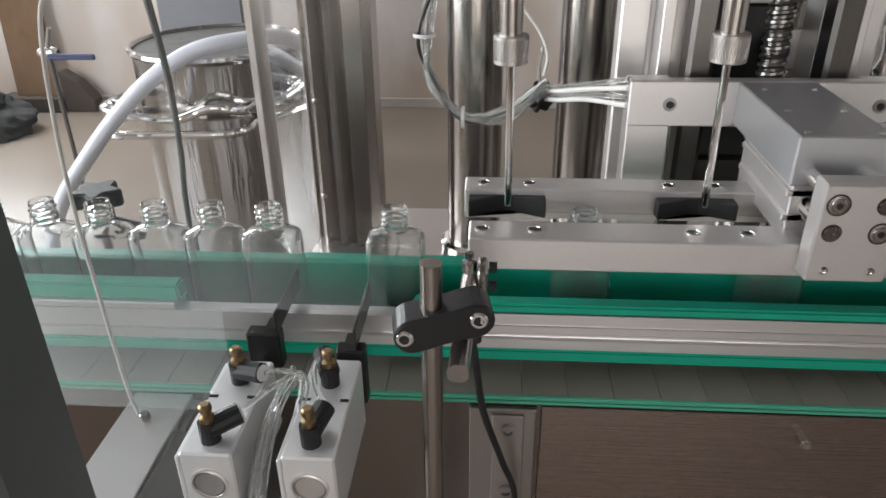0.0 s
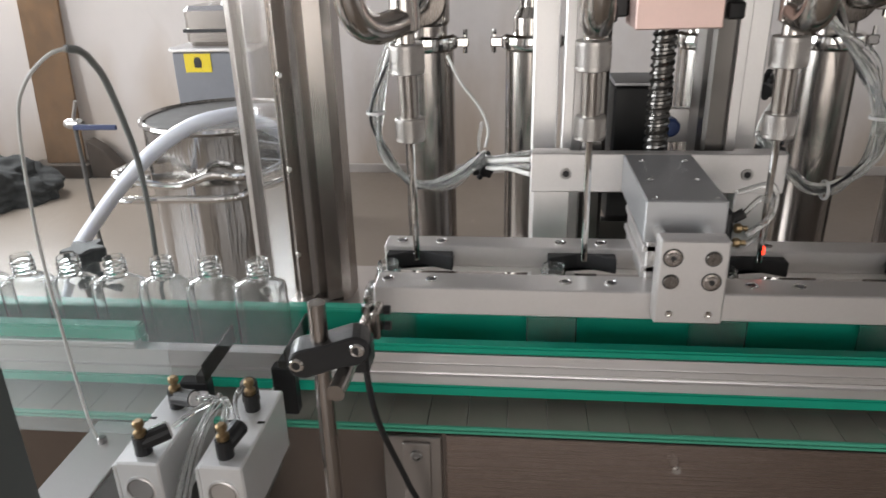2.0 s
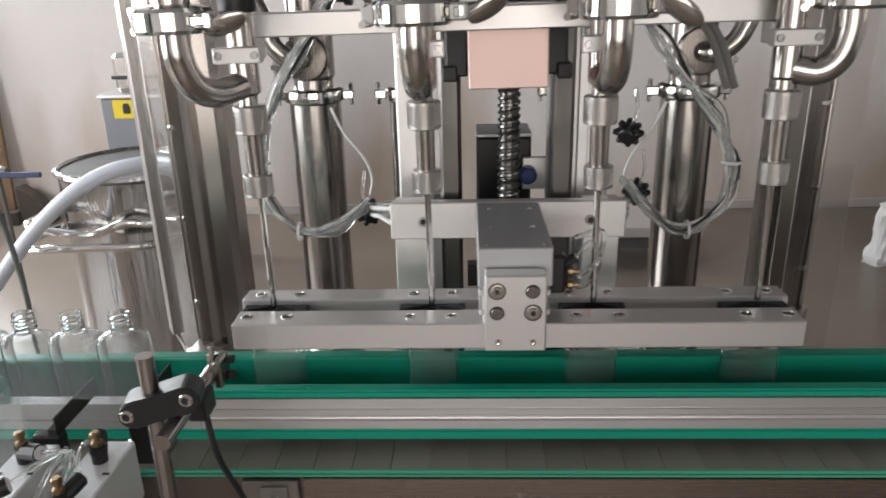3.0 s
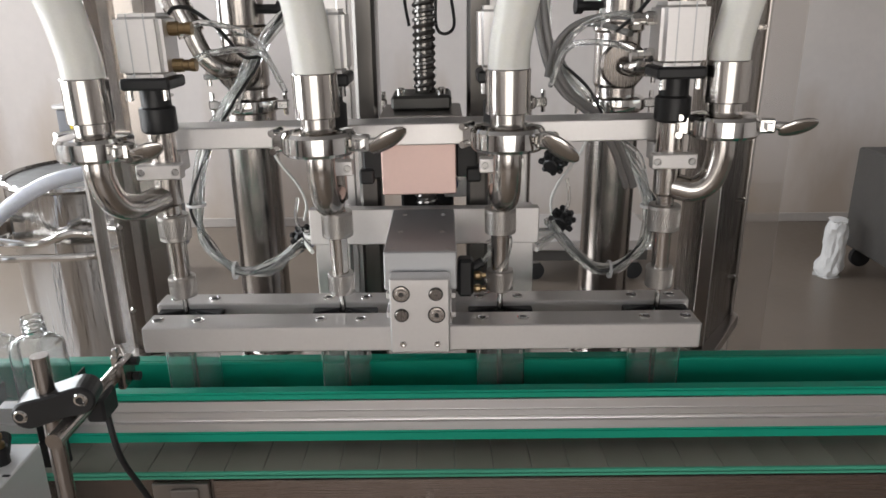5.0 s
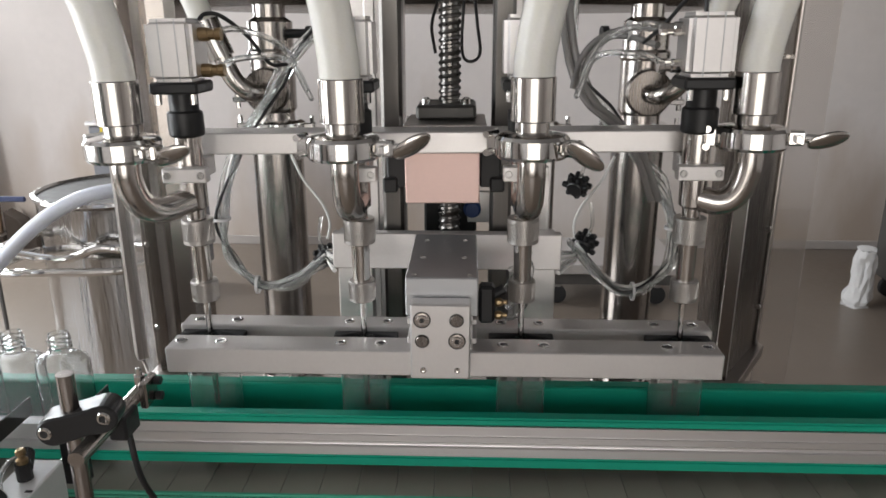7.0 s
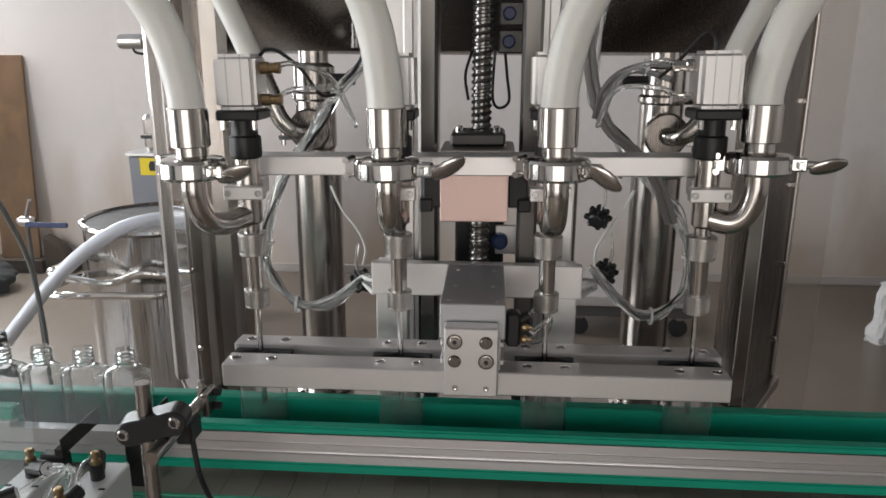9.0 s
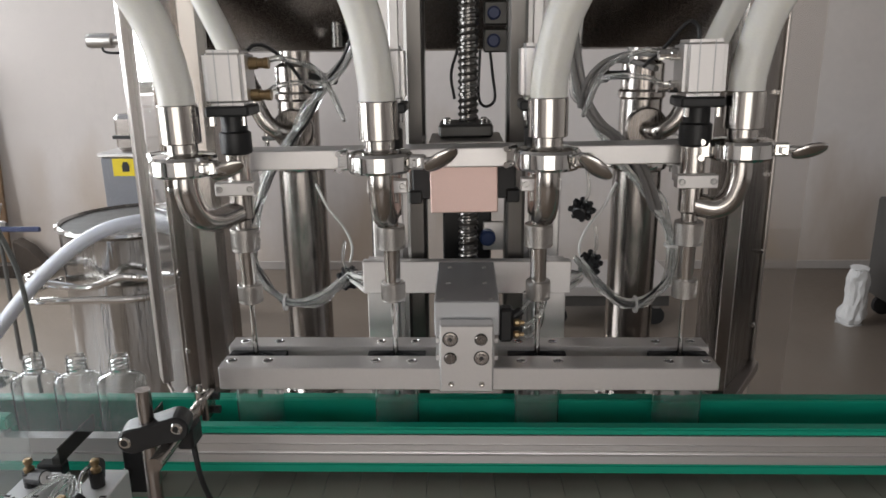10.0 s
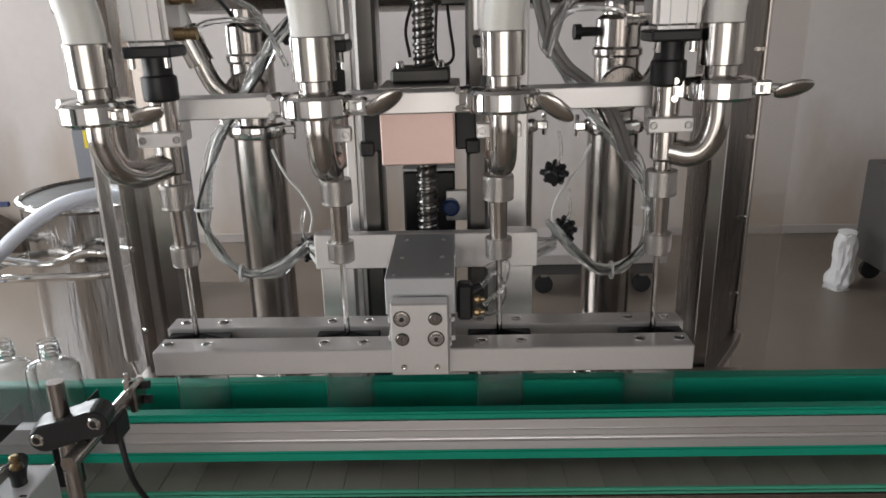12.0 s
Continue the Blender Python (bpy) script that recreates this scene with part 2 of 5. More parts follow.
def lathe(bm, profile, at=(0, 0, 0), axis="z", seg=24, close=False):
    """Turns (radius, height) pairs about an axis through the place."""
    rings = []
    for r, h in profile:
        ring = []
        for k in range(seg if r > 1e-6 else 1):
            a = 2 * math.pi * k / seg
            c, s = r * math.cos(a), r * math.sin(a)
            p = {"z": (c, s, h), "x": (h, c, s), "y": (s, h, c)}[axis]
            ring.append(bm.verts.new(Vector(p) + Vector(at)))
        rings.append(ring)
    for a, b in zip(rings, rings[1:] + (rings[:1] if close else [])):
        for k in range(seg):
            q = [a[k % len(a)], a[(k + 1) % len(a)], b[(k + 1) % len(b)], b[k % len(b)]]
            u = []
            for v in q:
                if v not in u:
                    u.append(v)
            if len(u) > 2:
                bm.faces.new(u)
    if not close:
        for ring, flip in ((rings[0], True), (rings[-1], False)):
            if len(ring) > 2:
                bm.faces.new(ring[::-1] if flip else ring)
    return bm


def rod(bm, p0, p1, r, seg=16, r1=None):
    p0, p1 = Vector(p0), Vector(p1)
    d = p1 - p0
    m = Matrix.Translation((p0 + p1) / 2) @ d.to_track_quat("Z", "Y").to_matrix().to_4x4()
    bmesh.ops.create_cone(bm, cap_ends=True, segments=seg, radius1=r, radius2=r if r1 is None else r1, depth=d.length, matrix=m)
    return bm


def smooth_path(pts, n=8):
    """A Catmull-Rom line through the points."""
    pts = [Vector(p) for p in pts]
    ext = [2 * pts[0] - pts[1], *pts, 2 * pts[-1] - pts[-2]]
    out = []
    for i in range(1, len(ext) - 2):
        a, b, c, d = ext[i - 1:i + 3]
        for k in range(n):
            t = k / n
            out.append(0.5 * (2 * b + (c - a) * t + (2 * a - 5 * b + 4 * c - d) * t * t + (3 * b - a - 3 * c + d) * t ** 3))
    return out + [pts[-1]]


def sweep(bm, pts, r, seg=10, n=8, radii=None):
    path = smooth_path(pts, n) if n > 1 else [Vector(p) for p in pts]
    up, rings = Vector((0.13, 0.21, 0.97)), []
    for i, p in enumerate(path):
        d = (path[min(i + 1, len(path) - 1)] - path[max(i - 1, 0)]).normalized()
        side = up.cross(d)
        if side.length < 1e-4:
            side = Vector((1, 0, 0)).cross(d)
        side.normalize()
        up = d.cross(side).normalized()
        rr = r if radii is None else radii(i / (len(path) - 1))
        rings.append([bm.verts.new(p + rr * (math.cos(a) * side + math.sin(a) * up)) for a in (2 * math.pi * k / seg for k in range(seg))])
    for a, b in zip(rings, rings[1:]):
        for k in range(seg):
            bm.faces.new((a[k], a[(k + 1) % seg], b[(k + 1) % seg], b[k]))
    bm.faces.new(rings[0][::-1])
    bm.faces.new(rings[-1])
    return bm


def prism(bm, outline, axis, a, b, bev=0.0):
    """A flat outline of (u, v) pulled along an axis from a to b."""
    def place(u, v, h):
        return {"x": (h, u, v), "y": (u, h, v), "z": (u, v, h)}[axis]
    lo = [bm.verts.new(place(u, v, a)) for u, v in outline]
    hi = [bm.verts.new(place(u, v, b)) for u, v in outline]
    fs = [bm.faces.new(lo), bm.faces.new(hi[::-1])]
    k = len(outline)
    fs += [bm.faces.new((lo[i], hi[i], hi[(i + 1) % k], lo[(i + 1) % k])) for i in range(k)]
    bmesh.ops.recalc_face_normals(bm, faces=fs)
    if bev:
        bmesh.ops.bevel(bm, geom=list({e for f in fs for e in f.edges}), offset=bev, segments=1, affect="EDGES", clamp_overlap=True)
    return bm


def turned(bm, m):
    bmesh.ops.transform(bm, matrix=m, verts=bm.verts)
    return bm


BASE = {}


def mesh_of(name, bm, material, shift=Vector(), sharp=0.4):
    bmesh.ops.recalc_face_normals(bm, faces=bm.faces)
    for f in bm.faces:
        f.smooth = True
    for e in bm.edges:
        if len(e.link_faces) == 2 and e.calc_face_angle(0) > sharp:
            e.smooth = False
    if shift.length:
        bmesh.ops.translate(bm, vec=-shift, verts=bm.verts)
    me = bpy.data.meshes.new(name)
    bm.to_mesh(me)
    bm.free()
    me.materials.append(material)
    return me


def thing(name, at, label, category, group="", kind=""):
    """An empty at a thing's base, to which its parts belong; parts are given in the world's coordinates."""
    ob = new(name)
    ob.empty_display_size = 0.02
    ob.location = at
    BASE[ob.name] = Vector(at)
    return tagged(ob, label, category, group, kind)


def part(name, bm, material, parent, label=""):
    ob = new(name, mesh_of(name, bm, material, BASE[parent.name]))
    ob.parent = parent
    BASE[ob.name] = BASE[parent.name]
    return tagged(ob, label)


def single(name, bm, material, label, category, group="", kind=""):
    return tagged(new(name, mesh_of(name, bm, material)), label, category, group, kind)


def socket_screw(bm, at, r, h, axis="z", sign=1):
    """A cap screw's head with its deep socket."""
    prof = [(r, 0), (r, h * 0.8), (r * 0.9, h), (r * 0.62, h), (r * 0.56, h * 0.3), (0, h * 0.3)]
    return lathe(bm, [(a, b * sign) for a, b in prof], at, axis, 14)


def socket(parent, at, r, axis="z", sign=1, h=0.0006):
    """The dark hexagon inside a screw head."""
    part("socket", lathe(bm_new(), [(r, 0), (r, h * sign), (0, h * sign)], at, axis, 6), BLACK, parent)


# ---------- the room ----------
BACK, LEFT, RIGHT, FRONT, TOP = 3.58, -4.0, 4.5, -4.0, 3.3
single("floor", box(bm_new(), LEFT - 0.2, RIGHT + 0.2, FRONT - 0.2, BACK + 0.2, -0.1, 0), CONCRETE, "worn brown-grey concrete workshop floor", "floor", kind="structure")
# two gaps in the roof let the added fill lamps through
roof = bm_new()
for a, b, c, d in ((LEFT - 0.2, -3.5, FRONT - 0.2, BACK + 0.2), (-2.0, -1.5, FRONT - 0.2, BACK + 0.2), (-3.5, -2.0, FRONT - 0.2, 1.9), (-3.5, -2.0, 3.4, BACK + 0.2), (0.6, RIGHT + 0.2, FRONT - 0.2, BACK + 0.2), (-1.5, 0.6, FRONT - 0.2, 1.9), (-1.5, 0.6, 3.0, BACK + 0.2)):
    box(roof, a, b, c, d, TOP, TOP + 0.1)
single("ceiling", roof, CEIL, "unseen dark sheet-metal roof with two openings cut for added fill lamps", "ceiling", kind="structure")
wb = bm_new()
# the gap at the left is for the added back fill lamp
for a, b, lo, hi in ((LEFT - 0.2, -3.9, 0, TOP), (-2.98, RIGHT + 0.2, 0, TOP), (-3.9, -2.98, 0, 1.05), (-3.9, -2.98, 2.65, TOP)):
    box(wb, a, b, BACK, BACK + 0.2, lo, hi)
single("wall_back", wb, WALLSTAIN, "off-white plastered workshop wall with tan damp stains", "wall", kind="structure")
single("baseboard", box(bm_new(), LEFT, RIGHT, BACK - 0.012, BACK - 0.0005, 0, 0.055, 0.003), SKIRT, "stained plaster strip at the wall's foot", "baseboard", kind="structure")


def wall_with_window(name, axis, at, thick, a0, a1, w0, w1, z0, z1, label):
    bm = bm_new()
    for (p, q, r, s) in ((a0, w0, 0, TOP), (w1, a1, 0, TOP), (w0, w1, 0, z0), (w0, w1, z1, TOP)):
        if axis == "x":
            box(bm, at, at + thick, p, q, r, s)
        else:
            box(bm, p, q, at, at + thick, r, s)
    wall = single(name, bm, WALLP, label, "wall", kind="structure")
    frame_bm = bm_new()
    t = 0.05
    for p, q, r, s in ((w0, w0 + t, z0, z1), (w1 - t, w1, z0, z1), (w0 + t, w1 - t, z0, z0 + t), (w0 + t, w1 - t, z1 - t, z1),
                       ((w0 + w1) / 2 - t / 2, (w0 + w1) / 2 + t / 2, z0 + t, z1 - t)):
        if axis == "x":
            box(frame_bm, at + thick * 0.3, at + thick * 0.7, p, q, r, s)
        else:
            box(frame_bm, p, q, at + thick * 0.3, at + thick * 0.7, r, s)
    return wall, frame_bm


# unseen strip, added to give the steel fronts a dark reflection
single("dark_reflection_strip", box(bm_new(), LEFT, RIGHT, FRONT + 0.001, FRONT + 0.02, 0, 0.355), DARK_STRIP, "dark brown strip added low on the unseen front wall", "trim", kind="structure")
for k, args in enumerate((("wall_left", "x", LEFT - 0.2, 0.2, FRONT, BACK, -2.0, 1.1, 0.45, 2.95),
                          ("wall_right", "x", RIGHT, 0.2, FRONT, BACK, -1.8, 1.2, 1.1, 2.7),
                          ("wall_front", "y", FRONT - 0.2, 0.2, LEFT - 0.2, RIGHT + 0.2, -1.2, 1.5, 0.36, 2.42))):
    wall, fr = wall_with_window(*args, "off-white plastered wall with a window opening")
    single(f"window_{k + 1}", fr, ALU, "grey aluminium window frame in the wall opening", "window", kind="structure")

# ---------- machine table and stainless columns ----------
TABLE = 0.715
bm = box(bm_new(), -0.40, 0.40, 0.10, 0.60, TABLE - 0.02, TABLE, 0.002)
box(bm, -0.532, -0.40, 0.42, 0.60, TABLE - 0.02, TABLE, 0.002)
prism(bm, [(0.40, 0.42), (0.475, 0.42), (0.592, 0.595), (0.592, 0.63), (0.40, 0.63)], "z", TABLE - 0.02, TABLE, 0.001)
for x in (-0.385, 0.345):
    for y in (0.12, 0.54):
        box(bm, x, x + 0.04, y, y + 0.04, 0.0, TABLE - 0.02)
single("machine_table", bm, STEEL_H, "brushed stainless machine table carrying the metering cylinders", "table")


def folded_column(side):
    """A stainless housing post of folded sheet, open at the back, with lipped edges."""
    ob = thing("housing_column", (side * 0.5, 0.5, TABLE), "folded brushed stainless housing column beside the filling station", "column", "housing columns")
    pts = [(-0.530, 0.60), (-0.526, 0.480), (-0.512, 0.452), (-0.499, 0.466), (-0.488, 0.442), (-0.470, 0.456), (-0.461, 0.438), (-0.437, 0.446), (-0.427, 0.458), (-0.425, 0.500)]
    t = 0.003
    if side > 0:
        pts = [(-0.585, 0.612), (-0.576, 0.600), (-0.476, 0.464), (-0.469, 0.452), (-0.450, 0.450), (-0.445, 0.456), (-0.428, 0.490)]
    outer = [(side * -x if side > 0 else x, y) for x, y in pts]
    inner = [(x + (t if side < 0 else -t) * 0.6, y + t) for x, y in outer]
    # same sheet both sides; the right one has its dark reflections coloured in
    part("sheet", prism(bm_new(), outer + inner[::-1], "z", TABLE + 0.001, 1.95), STEEL_DIMMED if side > 0 else STEEL, ob)
    if side > 0:
        part("edge_bead", rod(bm_new(), (0.580, 0.601, TABLE + 0.001), (0.580, 0.601, 1.95), 0.0042, 10), SATIN, ob, "pale rounded edge strip")
        part("front_flange", box(bm_new(), 0.4485, 0.4705, 0.4455, 0.4495, TABLE + 0.001, 1.95, 0.0008), STEEL, ob, "narrow front flange")
        part("flange_bead", rod(bm_new(), (0.4712, 0.4475, TABLE + 0.001), (0.4712, 0.4475, 1.95), 0.0014, 8), ALU_RAIL, ob, "bright bent edge")
    s = 1 if side > 0 else -1
    for z in (0.80, 0.95, 1.10, 1.25, 1.40):
        x, y = (0.570, 0.586) if side > 0 else (-0.513, 0.456)
        part("rivet", rod(bm_new(), (x, y, z), (x - 0.004 * s, y - 0.006, z), 0.004, 10), CHROME, ob, "bright rivet head")
    part("foot_angle", box(bm_new(), min(s * 0.53, s * 0.40), max(s * 0.53, s * 0.40), 0.405, 0.438, TABLE + 0.001, TABLE + 0.006), STEEL_H, ob)
    return ob


folded_column(-1)
folded_column(1)
door = thing("guard_door", (-0.60, 0.58, 0.61), "open clear acrylic guard door in an aluminium edge frame", "door")
part("edge_post", turned(box(bm_new(), -0.021, 0.021, -0.014, 0.014, 0.622, 1.95, 0.002), pose(-0.667, 0.705, 0, 0, 0, -58)), SATIN, door)
pane = part("pane", turned(box(bm_new(), -0.120, 0.120, -0.002, 0.002, 0.622, 1.94), pose(-0.594, 0.588, 0, 0, 0, -58)), CLEAR, door, "clear acrylic pane")
pane.visible_shadow = False
part("hinge_strip", turned(box(bm_new(), -0.003, 0.003, -0.004, 0.004, 0.622, 1.94, 0.001), pose(-0.5285, 0.483, 0, 0, 0, -58)), STEEL, door)
part("foot_bracket", turned(box(bm_new(), -0.14, 0.135, -0.006, 0.006, 0.612, 0.6215, 0.002), pose(-0.597, 0.593, 0, 0, 0, -58)), STEEL, door)

door2 = thing("guard_door", (0.65, 0.68, 0.61), "open dull acrylic guard door hinged on the column", "door")
pane = part("pane", turned(box(bm_new(), -0.095, 0.095, -0.0006, 0.0006, 0.30, 1.94), pose(0.652, 0.683, 0, 0, 0, 46)), PANE_DULL, door2, "dull acrylic pane")
pane.visible_shadow = False

# ---------- metering cylinders behind ----------


def metering_cylinder(x, y, group="metering cylinders"):
    ob = thing("metering_cylinder", (x, y, TABLE), "tall polished stainless metering cylinder with a clamped collar", "cylinder", group)
    z = TABLE
    part("foot_flange", lathe(bm_new(), [(0.052, z + 0.001), (0.052, z + 0.014), (0.046, z + 0.018), (0.040, z + 0.018)], (x, y, 0), "z", 32), CHROME, ob)
    part("barrel", lathe(bm_new(), [(0.0395, z + 0.018), (0.0395, 1.138)], (x, y, 0), "z", 40), CYL, ob)
    part("clamp_collar", lathe(bm_new(), [(0.039, 1.134), (0.046, 1.138), (0.0475, 1.146), (0.046, 1.154), (0.039, 1.158)], (x, y, 0), "z", 32), CHROME, ob)
    for s in (-1, 1):
        ear = box(bm_new(), x + s * 0.044, x + s * 0.062, y - 0.008, y + 0.008, 1.139, 1.153, 0.002)
        rod(ear, (x + s * 0.057, y, 1.130), (x + s * 0.057, y, 1.164), 0.0035, 8)
        part("clamp_ear", ear, CHROME, ob)
    part("neck", lathe(bm_new(), [(0.030, 1.156), (0.030, 1.170), (0.034, 1.176), (0.034, 1.250), (0.038, 1.254), (0.038, 1.262), (0.034, 1.266), (0.034, 1.305), (0.024, 1.312), (0.024, 1.33)], (x, y, 0), "z", 32), CYL, ob)
    s = -1 if x < 0 else 1
    fy = y - 0.034
    ring = lathe(bm_new(), [(0.018, fy), (0.031, fy - 0.001), (0.034, fy - 0.005), (0.034, fy - 0.014), (0.031, fy - 0.018), (0.015, fy - 0.019)], (x, 0, 1.206), "y", 36)
    clamp = part("front_clamp", ring, STEEL_DIMMED, ob, "bright clamp ring on the valve outlet")
    for dz in (-0.013, 0.013):
        ear = box(bm_new(), *sorted((x + s * 0.031, x + s * 0.052)), fy - 0.015, fy - 0.004, 1.206 + dz - 0.004, 1.206 + dz + 0.004, 0.0015)
        part("clamp_ear", ear, CHROME, clamp)
    part("swing_bolt", rod(bm_new(), (x + s * 0.045, fy - 0.010, 1.180), (x + s * 0.045, fy - 0.010, 1.232), 0.0035, 10), CHROME, clamp)
    elbow = sweep(bm_new(), [(x, fy - 0.012, 1.206), (x + s * 0.003, fy - 0.034, 1.205), (x + s * 0.014, fy - 0.052, 1.208), (x + s * 0.030, fy - 0.058, 1.222), (x + s * 0.041, fy - 0.058, 1.242), (x + s * 0.048, fy - 0.058, 1.262)], 0.0135, 16)
    part("outlet_elbow", elbow, POLISH, ob)
    part("hose_socket", rod(bm_new(), (x + s * 0.047, y - 0.092, 1.256), (x + s * 0.068, y - 0.092, 1.305), 0.019, 18), POLISH, ob)
    k = bm_new()
    rod(k, (x - s * 0.030, y - 0.012, 1.288), (x - s * 0.062, y - 0.018, 1.288), 0.007, 12)
    rod(k, (x - s * 0.060, y - 0.018, 1.288), (x - s * 0.070, y - 0.019, 1.288), 0.0115, 14)
    part("locking_knob", k, BLACK, ob, "black locking knob")
    part("feed_hose", sweep(bm_new(), [(x + s * 0.068, y - 0.091, 1.295), (x + s * 0.085, y - 0.093, 1.345), (x + s * 0.125, y - 0.09, 1.43), (x + s * 0.19, y - 0.06, 1.54), (x + s * 0.20, y - 0.03, 1.62)], 0.0175, 20), LIQUIDHOSE, ob)
    return ob


metering_cylinder(-0.28, 0.46)
metering_cylinder(0.287, 0.44)
for x in (-0.125, 0.125):
    c = thing("metering_cylinder", (x, 0.46, TABLE), "polished stainless metering cylinder behind the guide posts", "cylinder", "metering cylinders")
    part("foot_flange", lathe(bm_new(), [(0.050, TABLE + 0.001), (0.050, TABLE + 0.014), (0.040, TABLE + 0.018)], (x, 0.46, 0), "z", 32), CHROME, c)
    part("barrel", lathe(bm_new(), [(0.0385, TABLE + 0.018), (0.0385, 1.138)], (x, 0.46, 0), "z", 36), CYL, c)
    part("clamp_collar", lathe(bm_new(), [(0.038, 1.134), (0.045, 1.138), (0.0465, 1.146), (0.045, 1.154), (0.038, 1.158)], (x, 0.46, 0), "z", 28), CHROME, c)
    for s in (-1, 1):
        ear = box(bm_new(), x + s * 0.043, x + s * 0.061, 0.452, 0.468, 1.139, 1.153, 0.002)
        rod(ear, (x + s * 0.056, 0.46, 1.130), (x + s * 0.056, 0.46, 1.164), 0.0035, 8)
        part("clamp_ear", ear, CHROME, c)
    part("neck", lathe(bm_new(), [(0.028, 1.156), (0.028, 1.18), (0.02, 1.195), (0.02, 1.33)], (x, 0.46, 0), "z", 24), POLISH, c)

# supply hopper over the cylinders
hop = thing("supply_hopper", (0, 0.8, 1.33), "round stainless supply hopper with a coned underside above the cylinders", "hopper")
# the bowl's shaded underside is coloured in with the dimmed steel
part("bowl", turned(lathe(bm_new(), [(0.0, 1.328), (0.450, 1.328), (0.468, 1.331), (0.478, 1.342), (0.535, 1.43), (0.545, 1.46), (0.545, 1.85)], (0, 0, 0), "z", 72), Matrix.Translation((-0.006, 0.93, 0)) @ Matrix.Diagonal((1.10, 1, 1, 1))), STEEL_DIMMED, hop)
part("drain_stub", lathe(bm_new(), [(0.010, 1.336), (0.010, 1.375), (0.007, 1.38)], (-0.21, 0.475, 0), "z", 16), THREAD, hop)
for x0, x1 in ((-0.535, -0.40), (0.40, 0.59)):
    part("bracket", box(bm_new(), x0, x1, 0.560, 0.72, 1.50, 1.56, 0.002), STEEL, hop)

# ---------- lift frame: posts, lead screw, motor, sensors ----------
lift = thing("lift_frame", (0, 0.17, TABLE), "twin aluminium profile posts with dark linear guides and a ball screw", "lift frame")
for s in (-1, 1):
    post = bm_new()
    xa, xb = sorted((s * 0.052, s * 0.094))
    box(post, xa, xb, 0.165, 0.205, TABLE, 1.85, 0.002)
    box(post, xa - 0.001, xa + 0.011, 0.160, 0.168, TABLE, 1.85, 0.001)
    box(post, xb - 0.011, xb + 0.001, 0.160, 0.168, TABLE, 1.85, 0.001)
    part("post", post, ALU, lift)
    xa, xb = sorted((s * 0.050, s * 0.0745))
    part("linear_guide", box(bm_new(), xa, xb, 0.128, 0.159, TABLE + 0.0125, 1.80, 0.004), RAILSTEEL, lift, "dark oiled linear guide rail")
    xa, xb = sorted((s * 0.098, s * 0.128))
    side = box(bm_new(), xa, xb, 0.20, 0.23, TABLE, 1.85, 0.002)
    part("rear_post", side, ALU, lift)
    xa, xb = sorted((s * 0.05, s * 0.10))
    part("foot_plate", box(bm_new(), xa, xb, 0.14, 0.21, TABLE + 0.0005, TABLE + 0.012, 0.002), ALU, lift)
screw = lathe(bm_new(), [(0.0104, 0.98), (0.0104, 1.80)], (0.003, 0.131, 0), "z", 20)
part("screw_shaft", screw, THREAD, lift)
bm = bm_new()
helix = [(0.003 + 0.0104 * math.cos(2 * math.pi * k / 16), 0.131 + 0.0104 * math.sin(2 * math.pi * k / 16), 1.0 + k / 16 * 0.0078) for k in range(16 * 102)]
part("screw_thread", sweep(bm, helix, 0.0025, 6, 1), THREAD, lift, "oily dark steel ball-screw thread")
part("drive_motor", box(bm_new(), -0.032, 0.036, 0.222, 0.29, 0.95, 1.122, 0.003), BLACK, lift, "black drive motor behind the screw")
part("motor_cap", box(bm_new(), -0.0325, 0.0365, 0.2215, 0.2905, 1.1222, 1.127, 0.001), ALU_BLOCK, lift, "grey motor end cap")
part("motor_bracket", box(bm_new(), -0.045, 0.045, 0.205, 0.222, 0.93, 0.96), BLACKM, lift)
for z in (1.326, 1.358):
    sb = box(bm_new(), 0.022, 0.052, 0.150, 0.164, z, z + 0.028, 0.002)
    sen = part("limit_sensor", sb, BLACKM, lift, "small limit sensor on a dark plate")
    part("sensor_face", lathe(bm_new(), [(0.008, 0.150), (0.008, 0.143), (0.006, 0.141)], (0.034, 0, z + 0.014), "y", 16), NAVY, sen, "navy sensor face")
sb = box(bm_new(), 0.024, 0.060, 0.205, 0.212, 1.060, 1.100, 0.001)
sen = part("limit_sensor", sb, ALU, lift, "small limit sensor on a pale plate")
part("sensor_face", lathe(bm_new(), [(0.011, 0.205), (0.011, 0.192), (0.008, 0.189)], (0.030, 0, 1.080), "y", 16), BLUE, sen, "blue sensor face")
part("sensor_cable", sweep(bm_new(), [(0.03, 0.15, 1.327), (0.033, 0.145, 1.30), (0.036, 0.145, 1.27), (0.024, 0.14, 1.262), (0.016, 0.15, 1.275), (0.018, 0.155, 1.33)], 0.0018, 8), BLACK, lift)
part("sensor_cable", sweep(bm_new(), [(-0.01, 0.16, 1.33), (-0.018, 0.158, 1.30), (-0.014, 0.16, 1.27)], 0.0018, 8), BLACK, lift)

# ---------- gripper support: mount bar and cylinder block ----------
grip = thing("gripper_mount", (0, 0.1, 1.03), "milled aluminium crossbar and block holding the bottle gripper", "gripper mount")
bar = box(bm_new(), -0.130, 0.131, 0.098, 0.112, 1.0325, 1.075, 0.0012)
part("crossbar", bar, ALU, grip)
for x in (-0.093, 0.092):
    sc = part("screw", socket_screw(bm_new(), (x, 0.0979, 1.0535), 0.0062, 0.002, "y", -1), SCREW, grip)
    socket(grip, (x, 0.0965, 1.0535), 0.0036, "y", -1)
